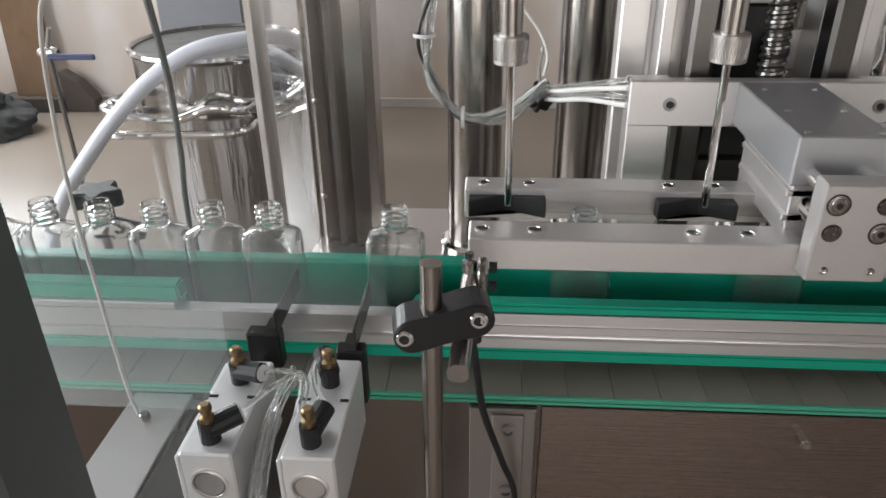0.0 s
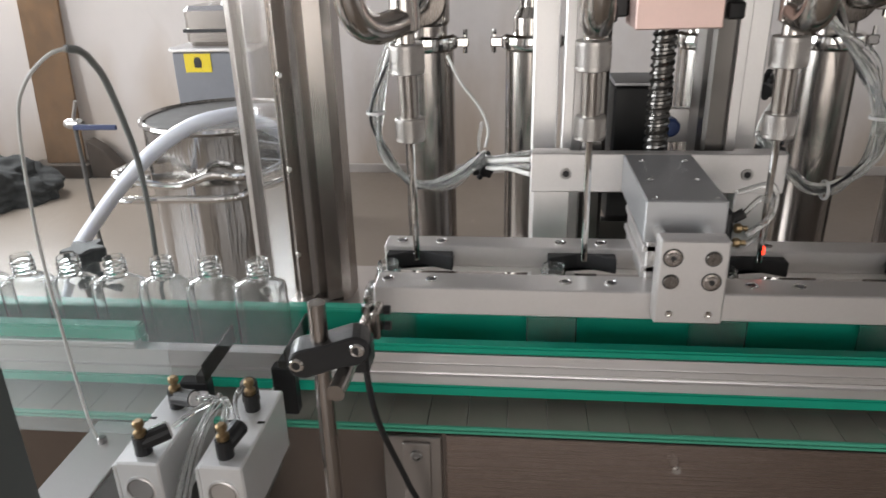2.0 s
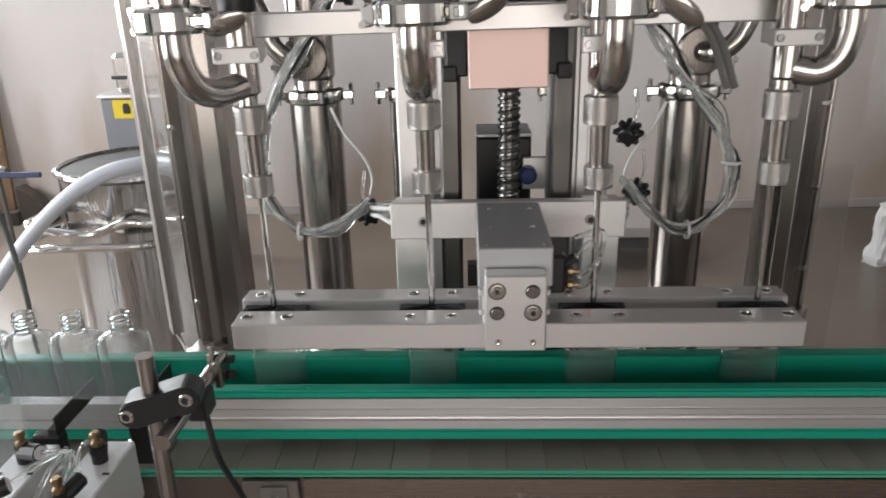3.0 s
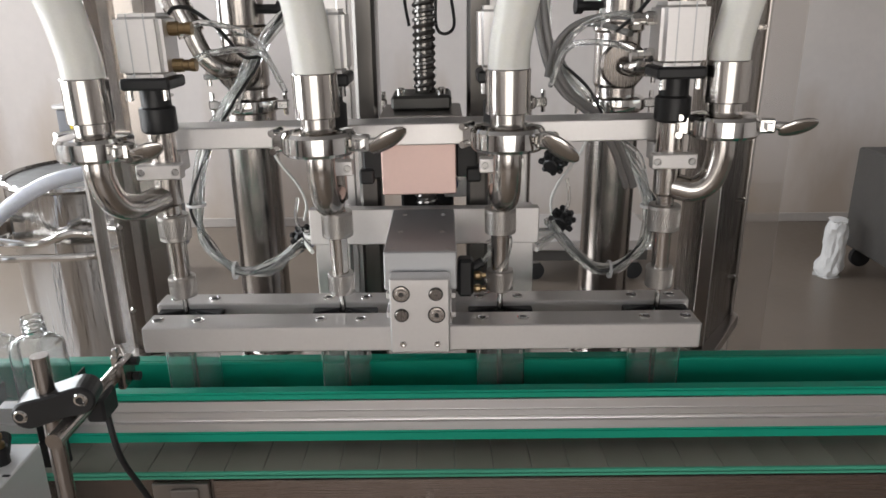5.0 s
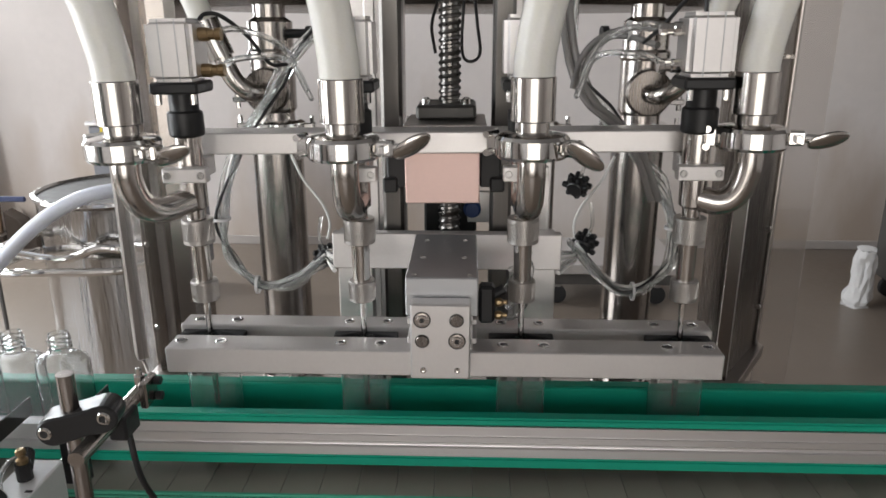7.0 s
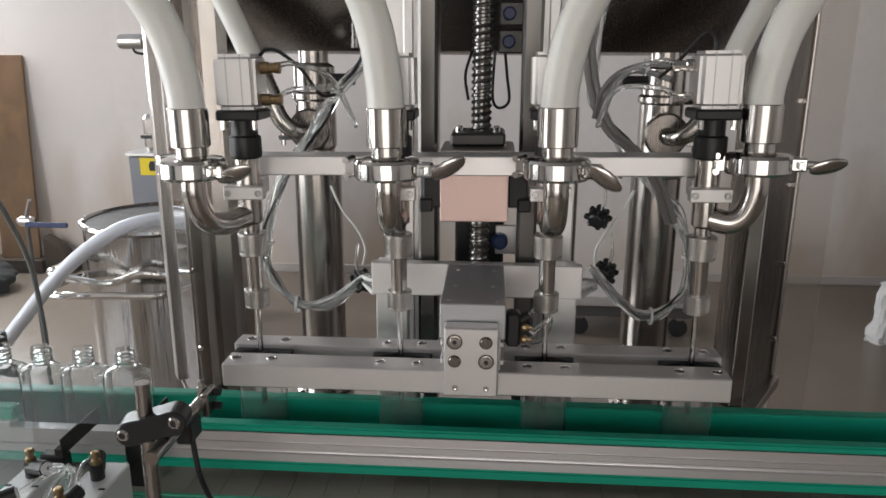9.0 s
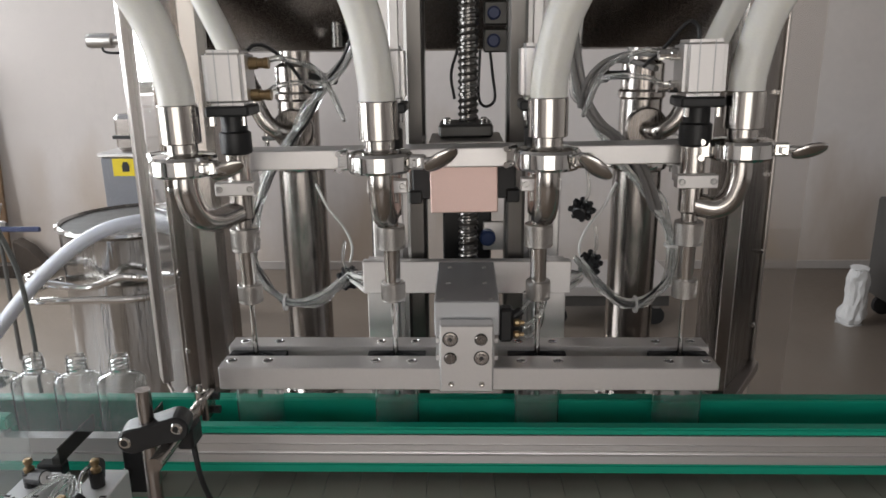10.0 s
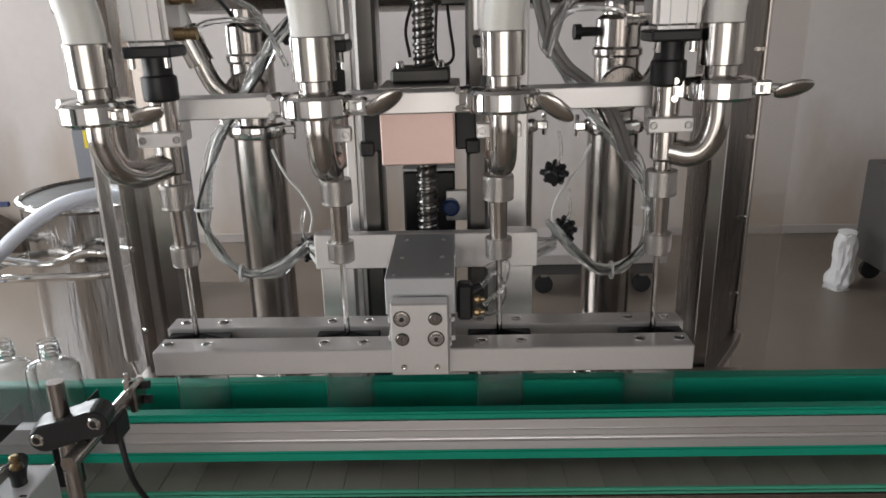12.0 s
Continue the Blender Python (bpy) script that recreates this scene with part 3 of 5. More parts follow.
for x in (-0.107, 0.107):
    arm = box(bm_new(), x - 0.02, x + 0.02, 0.112, 0.14, TABLE + 0.001, 1.032, 0.001)
    part("upright", arm, ALU, grip)
    part("upright_tie", box(bm_new(), x - 0.02, x + 0.02, 0.112, 0.14, 1.032, 1.07, 0.001), ALU, grip)
blk = part("cylinder_block", box(bm_new(), -0.0345, 0.0345, -0.050, 0.0975, 1.036, 1.0745, 0.0012), ALU_BLOCK, grip)
low = box(bm_new(), -0.030, 0.030, -0.046, 0.070, 0.990, 1.0355, 0.001)
for z in (1.0285, 1.0085):
    box(low, -0.0335, 0.0335, -0.046, 0.064, z - 0.003, z + 0.003, 0.0008)
part("grooved_body", low, ALU, grip)
for x, y in ((-0.020, 0.074), (0.022, 0.074), (-0.026, -0.042), (0.026, -0.042), (-0.021, 0.012), (0.021, 0.012)):
    part("screw", socket_screw(bm_new(), (x, y, 1.0746), 0.0028, 0.0006), SCREW, blk)
port = bm_new()
box(port, 0.036, 0.052, -0.012, 0.006, 1.012, 1.052, 0.003)
rod(port, (0.052, -0.004, 1.042), (0.062, -0.004, 1.048), 0.005, 10)
part("air_port", port, BLACK, grip, "black air fitting")
for z in (1.022, 1.036):
    part("brass_fitting", lathe(bm_new(), [(0.003, 0.052), (0.0045, 0.054), (0.0045, 0.058), (0.0025, 0.060), (0.0025, 0.064)], (0, -0.012, z), "x", 10), BRASS, grip, "small brass fitting")
part("air_tube", sweep(bm_new(), [(0.062, -0.004, 1.048), (0.075, -0.01, 1.065), (0.085, 0.0, 1.04), (0.078, 0.02, 1.01), (0.06, 0.03, 1.0)], 0.0028, 8), TUBE, grip)
part("air_tube", sweep(bm_new(), [(0.064, -0.012, 1.03), (0.082, -0.015, 1.05), (0.088, 0.01, 1.07), (0.07, 0.05, 1.05)], 0.0028, 8), TUBE, grip)

# ---------- gripper bars (these close on the bottles) ----------
NX = (-0.24, -0.08, 0.08, 0.24)


def finger(bm, x, y0, y1, tip, z0=0.9795, z1=0.9950):
    """A rubber jaw with a shallow V in its face."""
    prism(bm, [(x - 0.033, y0), (x + 0.033, y0), (x + 0.033, tip), (x + 0.004, y1), (x - 0.004, y1), (x - 0.033, tip)], "z", z0, z1, 0.0008)


front = thing("front_gripper_bar", (0, -0.035, 0.973), "long milled aluminium gripper bar with rubber jaws and a bolted plate", "gripper bar", "gripper bars")
part("bar", box(bm_new(), -0.2705, 0.2705, -0.0525, -0.0200, 0.9735, 1.0, 0.0012), ALU, front)
back = thing("rear_gripper_bar", (0, 0.02, 0.973), "long milled aluminium gripper bar with black rubber jaws", "gripper bar", "gripper bars")
part("bar", box(bm_new(), -0.277, 0.277, 0.0060, 0.0340, 0.9735, 1.0, 0.0012), ALU, back)
part("lower_lip", box(bm_new(), -0.277, 0.277, 0.0046, 0.0058, 0.9735, 0.9790), ALU, back)
for x in NX:
    bm = bm_new()
    finger(bm, x, -0.0199, -0.0192, -0.0085)
    part("jaw", bm, RUBBER, front, "black rubber jaw")
    bm = bm_new()
    finger(bm, x, 0.0059, 0.0046, -0.0090)
    part("jaw", bm, RUBBER, back, "black rubber jaw")
    for dx in (-0.02, 0.02):
        for who, y in ((front, -0.035), (back, 0.02)):
            part("screw", lathe(bm_new(), [(0.0058, 1.0001), (0.0058, 1.0007), (0.0048, 1.0012), (0.0040, 1.0012), (0.0036, 1.0003), (0, 1.0003)], (x + dx, y, 0), "z", 16), CHROME, who)
            socket(who, (x + dx, y, 1.0004), 0.0037, "z", 1, 0.0004)
# laser spot on the needle, drawn as a glowing bead that the bar carries
part("laser_spot", lathe(bm_new(), [(0.0, 1.0095), (0.0011, 1.0105), (0.0013, 1.013), (0.0010, 1.017), (0.0, 1.019)], (0.0818, 0.0113, 0), "z", 10), RED, front, "glowing red bead painted in for a sensor's laser spot")
plate = part("plate", box(bm_new(), -0.0285, 0.0275, -0.0715, -0.0526, 0.9805, 1.056, 0.0015), ALU, front)
for x, z, r, bored in ((-0.0175, 1.0408, 0.0070, True), (0.0145, 1.0405, 0.0058, False), (-0.0175, 1.0195, 0.0058, False), (0.0150, 1.0198, 0.0070, True)):
    part("bolt_seat", lathe(bm_new(), [(r * 0.9, -0.0713), (r * 1.18, -0.0713), (r * 1.18, -0.0718), (r * 0.9, -0.0718)], (x, 0, z), "y", 24, True), BLACKM, plate, "dark rim of a bored hole")
    if bored:
        part("bolt", lathe(bm_new(), [(r, -0.0714), (r, -0.0720), (r * 0.74, -0.0722), (r * 0.70, -0.0730), (r * 0.62, -0.0734), (r * 0.36, -0.0734), (r * 0.33, -0.0722), (0, -0.0722)], (x, 0, z), "y", 24), STEEL, plate, "socket-head bolt")
        socket(plate, (x, -0.0722, z), r * 0.32, "y", -1, 0.0004)
    else:
        part("rod_end", lathe(bm_new(), [(r, -0.0714), (r, -0.0726), (r * 0.9, -0.0732), (r * 0.25, -0.0732), (r * 0.2, -0.0728), (0, -0.0728)], (x, 0, z), "y", 22), STEEL_DIMMED, plate, "turned guide-rod end")
for x in (-0.0165, 0.0155):
    part("small_screw", lathe(bm_new(), [(0.0032, -0.0714), (0.0032, -0.0722), (0.0018, -0.0724), (0, -0.0718)], (x, 0, 0.990), "y", 12), CHROME, plate)
for x in (-0.022, 0.018):
    part("guide_rod", rod(bm_new(), (x, -0.0526, 1.0465), (x, 0.045, 1.0465), 0.0055, 16), CHROME, front)
for x in (-0.018, 0.016):
    part("guide_rod", rod(bm_new(), (x, -0.0526, 1.0185), (x, 0.045, 1.0185), 0.0075, 16), CHROME, front)
part("tie", box(bm_new(), -0.02, 0.02, 0.034, 0.046, 0.978, 0.998, 0.001), ALU, back)

# ---------- nozzle carriage (rises and sinks), drawn for its nut base at z = 1.067 ----------
Z0 = 1.067
car = thing("nozzle_carriage", (0, 0.05, Z0), "aluminium lift carriage carrying four stainless filling nozzles", "filling head")
beam = box(bm_new(), -0.262, 0.262, 0.020, 0.060, Z0 + 0.1425, Z0 + 0.164, 0.0012)
part("beam", beam, ALU, car)
part("slide_block", box(bm_new(), -0.0385, 0.0385, 0.045, 0.110, Z0 + 0.086, Z0 + 0.1423, 0.0012), ALU_PINK, car, "warm-toned anodised slide block")
part("nut_plate", box(bm_new(), -0.040, 0.046, 0.0605, 0.155, Z0 + 0.156, Z0 + 0.1655, 0.001), STEEL_H, car)
nut = part("nut_flange", box(bm_new(), -0.0295, 0.0355, 0.095, 0.165, Z0 + 0.1657, Z0 + 0.1815, 0.003), BLACKM, car, "black ball-nut flange")
for x in (-0.022, 0.022):
    part("screw", lathe(bm_new(), [(0.0045, Z0 + 0.1815), (0.0045, Z0 + 0.187), (0.003, Z0 + 0.189)], (x + 0.003, 0.108, 0), "z", 12), CHROME, nut)
for s in (-1, 1):
    xa, xb = sorted((s * 0.0392, s * 0.062))
    sl = box(bm_new(), xa, xb, 0.085, 0.127, Z0 + 0.094, Z0 + 0.140, 0.002)
    box(sl, *sorted((s * 0.050, s * 0.066)), 0.078, 0.10, Z0 + 0.090, Z0 + 0.106, 0.002)
    part("slider", sl, BLACK, car, "black linear slider")


def nozzle(x, off, lean, wing, paddle, port=1):
    """One filling nozzle: valve body, nuts, needle, elbow, clamp, actuator and hose, at a station."""
    y = -0.008
    body = lathe(bm_new(), [(0.0085, Z0 + 0.018), (0.0090, Z0 + 0.062), (0.0105, Z0 + 0.083), (0.0085, Z0 + 0.086), (0.0085, Z0 + 0.094), (0.0125, Z0 + 0.097), (0.0125, Z0 + 0.165)], (x, y, 0), "z", 24)
    n = part("nozzle", body, POLISH, car, "polished stainless filling nozzle")
    part("lower_nut", lathe(bm_new(), [(0.0085, Z0), (0.0127, Z0), (0.0133, Z0 + 0.0007), (0.0133, Z0 + 0.0203), (0.0127, Z0 + 0.021), (0.0085, Z0 + 0.021)], (x, y, 0), "z", 32), KNURL, n)
    part("upper_nut", lathe(bm_new(), [(0.009, Z0 + 0.060), (0.0146, Z0 + 0.060), (0.0152, Z0 + 0.0607), (0.0152, Z0 + 0.0843), (0.0146, Z0 + 0.085), (0.0085, Z0 + 0.085)], (x, y, 0), "z", 32), KNURL, n)
    for r, za, zb in ((0.0133, 0.0030, 0.0185), (0.0152, 0.0635, 0.0815)):
        kn = bm_new()
        for k in range(36):
            for sg in (-1, 1):
                pts = [(x + r * math.cos(a), y + r * math.sin(a), Z0 + za + (zb - za) * u) for u, a in ((u / 3, 2 * math.pi * k / 36 + sg * 0.34 * u / 3) for u in range(4))]
                sweep(kn, pts, 0.00035, 3, 1)
        part("knurling", kn, KNURL, n)
    part("needle", lathe(bm_new(), [(0.0027, Z0 - 0.118), (0.0031, Z0 - 0.115), (0.0031, Z0 + 0.002)], (x, y, 0), "z", 14), CHROME, n)
    part("bracket", box(bm_new(), x - 0.021, x + 0.021, y - 0.020, y - 0.008, Z0 + 0.124, Z0 + 0.138, 0.001), ALU, n)
    for dx in (-0.016, 0.016):
        part("bracket_screw", socket_screw(bm_new(), (x + dx, y - 0.0198, Z0 + 0.131), 0.0035, 0.003, "y", -1), SCREW, n)
    part("bracket_arm", box(bm_new(), x - 0.012, x + 0.012, y + 0.010, y + 0.034, Z0 + 0.124, Z0 + 0.1424, 0.001), ALU, n)
    # elbow from the side inlet up to the clamp
    ox, oy = off
    e = [(x + ox * 0.10, y + oy * 0.10, Z0 + 0.104), (x + ox * 0.55, y + oy * 0.55, Z0 + 0.101), (x + ox * 0.86, y + oy * 0.86, Z0 + 0.111), (x + ox, y + oy, Z0 + 0.133), (x + ox, y + oy, Z0 + 0.158)]
    part("elbow", sweep(bm_new(), e, 0.0125, 18, 8), POLISH, n)
    cx, cy = x + ox, y + oy
    clamp = part("clamp", lathe(bm_new(), [(0.013, Z0 + 0.152), (0.030, Z0 + 0.153), (0.0325, Z0 + 0.156), (0.0325, Z0 + 0.1695), (0.030, Z0 + 0.1725), (0.022, Z0 + 0.1745), (0.013, Z0 + 0.176)], (cx, cy, 0), "z", 36), CHROME, n, "bright tri-clamp ring")
    ZC = Z0 + 0.1628
    wx, wy = math.cos(wing), math.sin(wing)
    m = Matrix.Translation((cx, cy, ZC)) @ Matrix.Rotation(wing, 4, "Z")
    part("clamp_lug", turned(box(box(bm_new(), 0.028, 0.046, -0.006, 0.006, -0.007, 0.007, 0.002), 0.036, 0.041, -0.013, 0.013, -0.004, 0.004, 0.001), m), CHROME, clamp)
    px, py, pz, tilt = paddle
    stem = rod(bm_new(), (cx + 0.041 * wx, cy + 0.041 * wy, ZC), (cx + px, cy + py, ZC + pz), 0.0042, 12)
    part("swing_bolt", stem, CHROME, clamp)
    wingm = Matrix.Translation((cx + px, cy + py, ZC + pz)) @ Matrix.Rotation(-tilt, 4, "Y") @ Matrix.Rotation(0.55, 4, "X") @ Matrix.Diagonal((1.0, 0.36, 0.84, 1))
    part("wing_nut", turned(lathe(bm_new(), [(0.0, -0.0185), (0.0050, -0.0172), (0.0082, -0.013), (0.0102, -0.006), (0.0108, 0.0), (0.0100, 0.007), (0.0078, 0.013), (0.0045, 0.0172), (0.0, 0.019)], (0, 0, 0), "x", 24), wingm), POLISH, clamp, "cast wing nut")
    hinge = box(bm_new(), -0.043, -0.029, -0.005, 0.005, -0.0085, 0.0085, 0.0015)
    for z in (-0.008, 0.008):
        rod(hinge, (-0.040, -0.010, z), (-0.040, 0.010, z), 0.0032, 10)
    part("hinge", turned(hinge, m), CHROME, clamp)
    sock = lathe(bm_new(), [(0.0150, Z0 + 0.174), (0.0150, Z0 + 0.1835), (0.0185, Z0 + 0.1840), (0.0193, Z0 + 0.1850), (0.0193, Z0 + 0.2205), (0.0187, Z0 + 0.2215), (0.016, Z0 + 0.2215)], (cx, cy, 0), "z", 32)
    part("hose_socket", sock, POLISH, n)
    lx, ly = lean
    h = [(cx, cy, Z0 + 0.214), (cx + lx * 0.04, cy + ly * 0.04, Z0 + 0.245), (cx + lx * 0.30, cy + ly * 0.30, Z0 + 0.30), (cx + lx, cy + ly, Z0 + 0.36), (cx + lx * 2.2, cy + ly * 2.2, Z0 + 0.43), (cx + lx * 4.0, cy + ly * 4.0, Z0 + 0.52)]
    part("hose", sweep(bm_new(), h, 0.0176, 20, 8), LIQUIDHOSE, n, "milky white braided hose")
    # pneumatic actuator on top
    neck = lathe(bm_new(), [(0.0155, Z0 + 0.166), (0.0165, Z0 + 0.168), (0.0165, Z0 + 0.188), (0.0135, Z0 + 0.190), (0.0135, Z0 + 0.212)], (x, y, 0), "z", 20)
    box(neck, x - 0.0225, x + 0.0225, y - 0.0225, y + 0.0225, Z0 + 0.206, Z0 + 0.2165, 0.002)
    part("actuator_neck", neck, BLACK, n, "black actuator neck")
    a = box(bm_new(), x - 0.0215, x + 0.0215, y - 0.0215, y + 0.0215, Z0 + 0.2167, Z0 + 0.272, 0.005, seg=3)
    act = part("actuator", a, ALU, n, "square silver pneumatic actuator")
    for dx in (-0.0075, 0.0075):
        part("groove", box(bm_new(), x + dx - 0.0006, x + dx + 0.0006, y - 0.02175, y - 0.0212, Z0 + 0.2175, Z0 + 0.2715), ALU_BLOCK, act, "narrow grey groove")
    for dz2 in (0.226, 0.258) if port else ():
        part("brass_port", lathe(bm_new(), [(0.0062, port * 0.0215), (0.0062, port * 0.030), (0.0050, port * 0.031), (0.0050, port * 0.036), (0.0058, port * 0.037), (0.0058, port * 0.042)], (x, y, Z0 + dz2), "x", 12), BRASS if port > 0 else CHROME, act, "air port")
    for dx in (-0.016, 0.016):
        part("bolt", rod(bm_new(), (x + dx, y - 0.018, Z0 + 0.197), (x + dx, y - 0.018, Z0 + 0.206), 0.0033, 10), CHROME, act)
    return n


nozzle(-0.24, (-0.036, -0.056), (-0.055, -0.005), radians(-30), (0.048, -0.018, -0.003, radians(20)))
nozzle(-0.08, (-0.002, -0.054), (-0.035, 0.0), radians(-12), (0.060, -0.010, 0.002, radians(30)), 0)
nozzle(0.08, (0.002, -0.052), (0.052, 0.0), radians(-30), (0.041, -0.034, -0.004, radians(-36)), 0)
nozzle(0.24, (0.044, -0.012), (0.062, 0.01), radians(-8), (0.063, -0.014, -0.001, radians(12)), -1)

# air tubes in loops in front of the outer cylinders
RUNS = {-1: ([-0.140, -0.172, -0.212, -0.242, -0.275, -0.312, -0.339, -0.330, -0.292, -0.240, -0.195],
             [1.40, 1.31, 1.262, 1.226, 1.173, 1.116, 1.025, 0.962, 0.922, 0.925, 0.962]),
        1: ([0.168, 0.165, 0.178, 0.217, 0.247, 0.295, 0.325, 0.322, 0.272, 0.215, 0.180],
            [1.40, 1.27, 1.233, 1.18, 1.141, 1.084, 1.017, 0.957, 0.918, 0.945, 0.991])}
LOOPS, CLUSTERS = [], {}
for s, (xs, zs) in RUNS.items():
    loop = thing("air_tube_bundle", (s * 0.3, 0.34, 0.92), "tied loop of clear air tubes and a black cable", "tubes", "tube bundles")
    for k in range(8):
        j = [random.uniform(-1, 1) * 0.0085 for _ in range(13)]
        p = [(x + j[i], 0.335 + j[(i + 5) % 13], z + j[(i + 3) % 13]) for i, (x, z) in enumerate(zip(xs, zs))]
        name, m = (("air_tube", TUBE), ("air_tube", WHITECABLE), ("black_cable", BLACK))[0 if k < 6 else 1 if k < 7 else 2]
        part(name, sweep(bm_new(), p, 0.0034 if k < 6 else 0.0024, 8, 6), m, loop, "clear air tube" if k < 6 else "thin cable")
    for i in (6, 8):
        part("cable_tie", turned(lathe(bm_new(), [(0.0125, -0.002), (0.0140, -0.002), (0.0140, 0.002), (0.0125, 0.002)], (0, 0, 0), "z" if i == 6 else "x", 16, True), pose(xs[i], 0.335, zs[i])), PAPERBAG, loop, "white cable tie")
    LOOPS.append(loop)
    loop = CLUSTERS[s] = thing("fitting_cluster", (s * 0.19, 0.365, 0.985), "cluster of black push fittings with thin tubes to the gripper", "fittings", "fitting clusters")
    for cx, cz in (((-0.192, 0.970),) if s < 0 else ((0.203, 0.995), (0.187, 1.083))):
        lean = Matrix.Translation((cx, 0.366, cz)) @ Matrix.Rotation(0.55, 4, "X") @ Matrix.Rotation(-0.5 * s, 4, "Z")
        hub = part("manifold_hub", turned(lathe(bm_new(), [(0.0110, -0.014), (0.0130, -0.012), (0.0130, 0.010), (0.0105, 0.013)], (0, 0, 0), "y", 16), lean), BLACK, loop, "black round air manifold")
        for k in range(14):
            ang = 2 * math.pi * k / 7 + (0.45 if k > 6 else 0)
            c = Vector((0, -0.007 if k > 6 else 0.006, 0))
            d = Vector((math.cos(ang), 0, math.sin(ang)))
            far = random.uniform(0.0165, 0.0200)
            st = rod(bm_new(), c + d * 0.011, c + d * far, 0.0046, 10)
            rod(st, c + d * (far - 0.001), c + d * (far + 0.0015), 0.0036, 10)
            part("push_fitting", turned(st, lean), BLACK, hub, "black push fitting")
        part("spare_tube", sweep(bm_new(), [(cx, 0.352, cz + 0.012), (cx + 0.006 * s, 0.350, cz + 0.035), (cx + 0.002 * s, 0.352, cz + 0.066)], 0.0026, 8), TUBE, loop, "thin clear tube")
    for k in range(4):
        o = (k - 1.5) * 0.0055
        part("link_tube", sweep(bm_new(), [(s * 0.19, 0.365, 0.975 + o), (s * 0.175, 0.30, 0.992 + o), (s * 0.155, 0.20, 1.022 + o), (s * 0.130, 0.105, 1.048 + o * 1.5)], 0.0026, 8), TUBE if k % 2 else WHITECABLE, loop, "thin tube to the gripper")
    part("thin_tube", sweep(bm_new(), [(s * 0.245, 0.40, 1.12), (s * 0.225, 0.385, 1.085), (s * 0.198, 0.38, 1.05), (s * 0.186, 0.375, 1.02), (s * 0.19, 0.37, 0.995)], 0.0022, 8), WHITECABLE, loop)
part("valve_cable", sweep(bm_new(), [(-0.222, 0.005, Z0 + 0.271), (-0.218, 0.012, Z0 + 0.276), (-0.206, 0.02, Z0 + 0.274), (-0.188, 0.04, Z0 + 0.255), (-0.176, 0.07, Z0 + 0.228), (-0.164, 0.09, Z0 + 0.226)], 0.0020, 8), BLACK, car, "thin black valve cable")
part("valve_cable", sweep(bm_new(), [(0.240, 0.0, Z0 + 0.271), (0.239, 0.002, Z0 + 0.284), (0.232, 0.006, Z0 + 0.290), (0.222, 0.012, Z0 + 0.280), (0.210, 0.024, Z0 + 0.262), (0.200, 0.06, Z0 + 0.245)], 0.0020, 8), BLACK, car, "thin black valve cable")
for o in (0.0, 0.008):
    part("grey_tube", sweep(bm_new(), [(0.120 + o, 0.12, Z0 + 0.34), (0.127 + o, 0.12, Z0 + 0.270), (0.139 + o, 0.12, Z0 + 0.214), (0.158 + o, 0.12, Z0 + 0.180), (0.188 + o, 0.12, Z0 + 0.155), (0.215 + o, 0.12, Z0 + 0.120), (0.235 + o, 0.12, Z0 + 0.07)], 0.0042, 10), GREYTUBE, car, "smoky grey air tube")
    part("grey_tube", sweep(bm_new(), [(0.140 + o, 0.118, Z0 + 0.196), (0.147 + o, 0.118, Z0 + 0.226), (0.166 + o, 0.118, Z0 + 0.248), (0.195, 0.112, Z0 + 0.258 - o), (0.214, 0.06, Z0 + 0.258 - o * 2)], 0.0034, 10), GREYTUBE, car, "smoky grey air tube")
part("cable_tie", turned(lathe(bm_new(), [(0.0085, -0.002), (0.0100, -0.002), (0.0100, 0.002), (0.0085, 0.002)], (0, 0, 0), "x", 16, True), pose(0.196, 0.112, Z0 + 0.256)), PAPERBAG, car, "white cable tie")
for x, d in ((-0.24, 1), (0.24, -1)):
    part("valve_tube", sweep(bm_new(), [(x + d * 0.033, -0.008, Z0 + 0.258), (x + d * 0.055, 0.0, Z0 + 0.262), (x + d * 0.085, 0.04, Z0 + 0.245), (x + d * 0.095, 0.09, Z0 + 0.20)], 0.0030, 8), TUBE, car)
    part("valve_tube", sweep(bm_new(), [(x + d * 0.033, -0.008, Z0 + 0.226), (x + d * 0.055, 0.0, Z0 + 0.236), (x + d * 0.09, 0.04, Z0 + 0.232), (x + d * 0.10, 0.09, Z0 + 0.19)], 0.0030, 8), TUBE, car)

# ---------- conveyor ----------
XA, XB = -1.5, 1.7
conv = thing("conveyor", (0, -0.008, 0), "slat-chain conveyor with stainless side plates and green wear strips", "conveyor")
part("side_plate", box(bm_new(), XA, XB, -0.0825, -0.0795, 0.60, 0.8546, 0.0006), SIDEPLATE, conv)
part("side_plate", box(bm_new(), XA, XB, 0.0715, 0.0745, 0.60, 0.8520, 0.0006), STEEL_H, conv)
part("wear_strip", box(bm_new(), XA, XB, -0.0850, -0.0812, 0.8546, 0.8582, 0.0008), GREEN_PALE, conv, "pale green worn wear strip")
part("wear_strip", box(bm_new(), XA, XB, -0.0850, -0.0828, 0.8508, 0.8538, 0.0006), GREEN_PALE, conv, "pale green worn wear strip")
part("wear_strip", box(bm_new(), XA, XB, 0.0690, 0.0765, 0.8522, 0.8585, 0.001), GREEN_PALE, conv, "pale green worn wear strip")
part("chain_bed", box(bm_new(), XA, XB, -0.0790, 0.0710, 0.835, 0.8480), STEEL_H, conv)
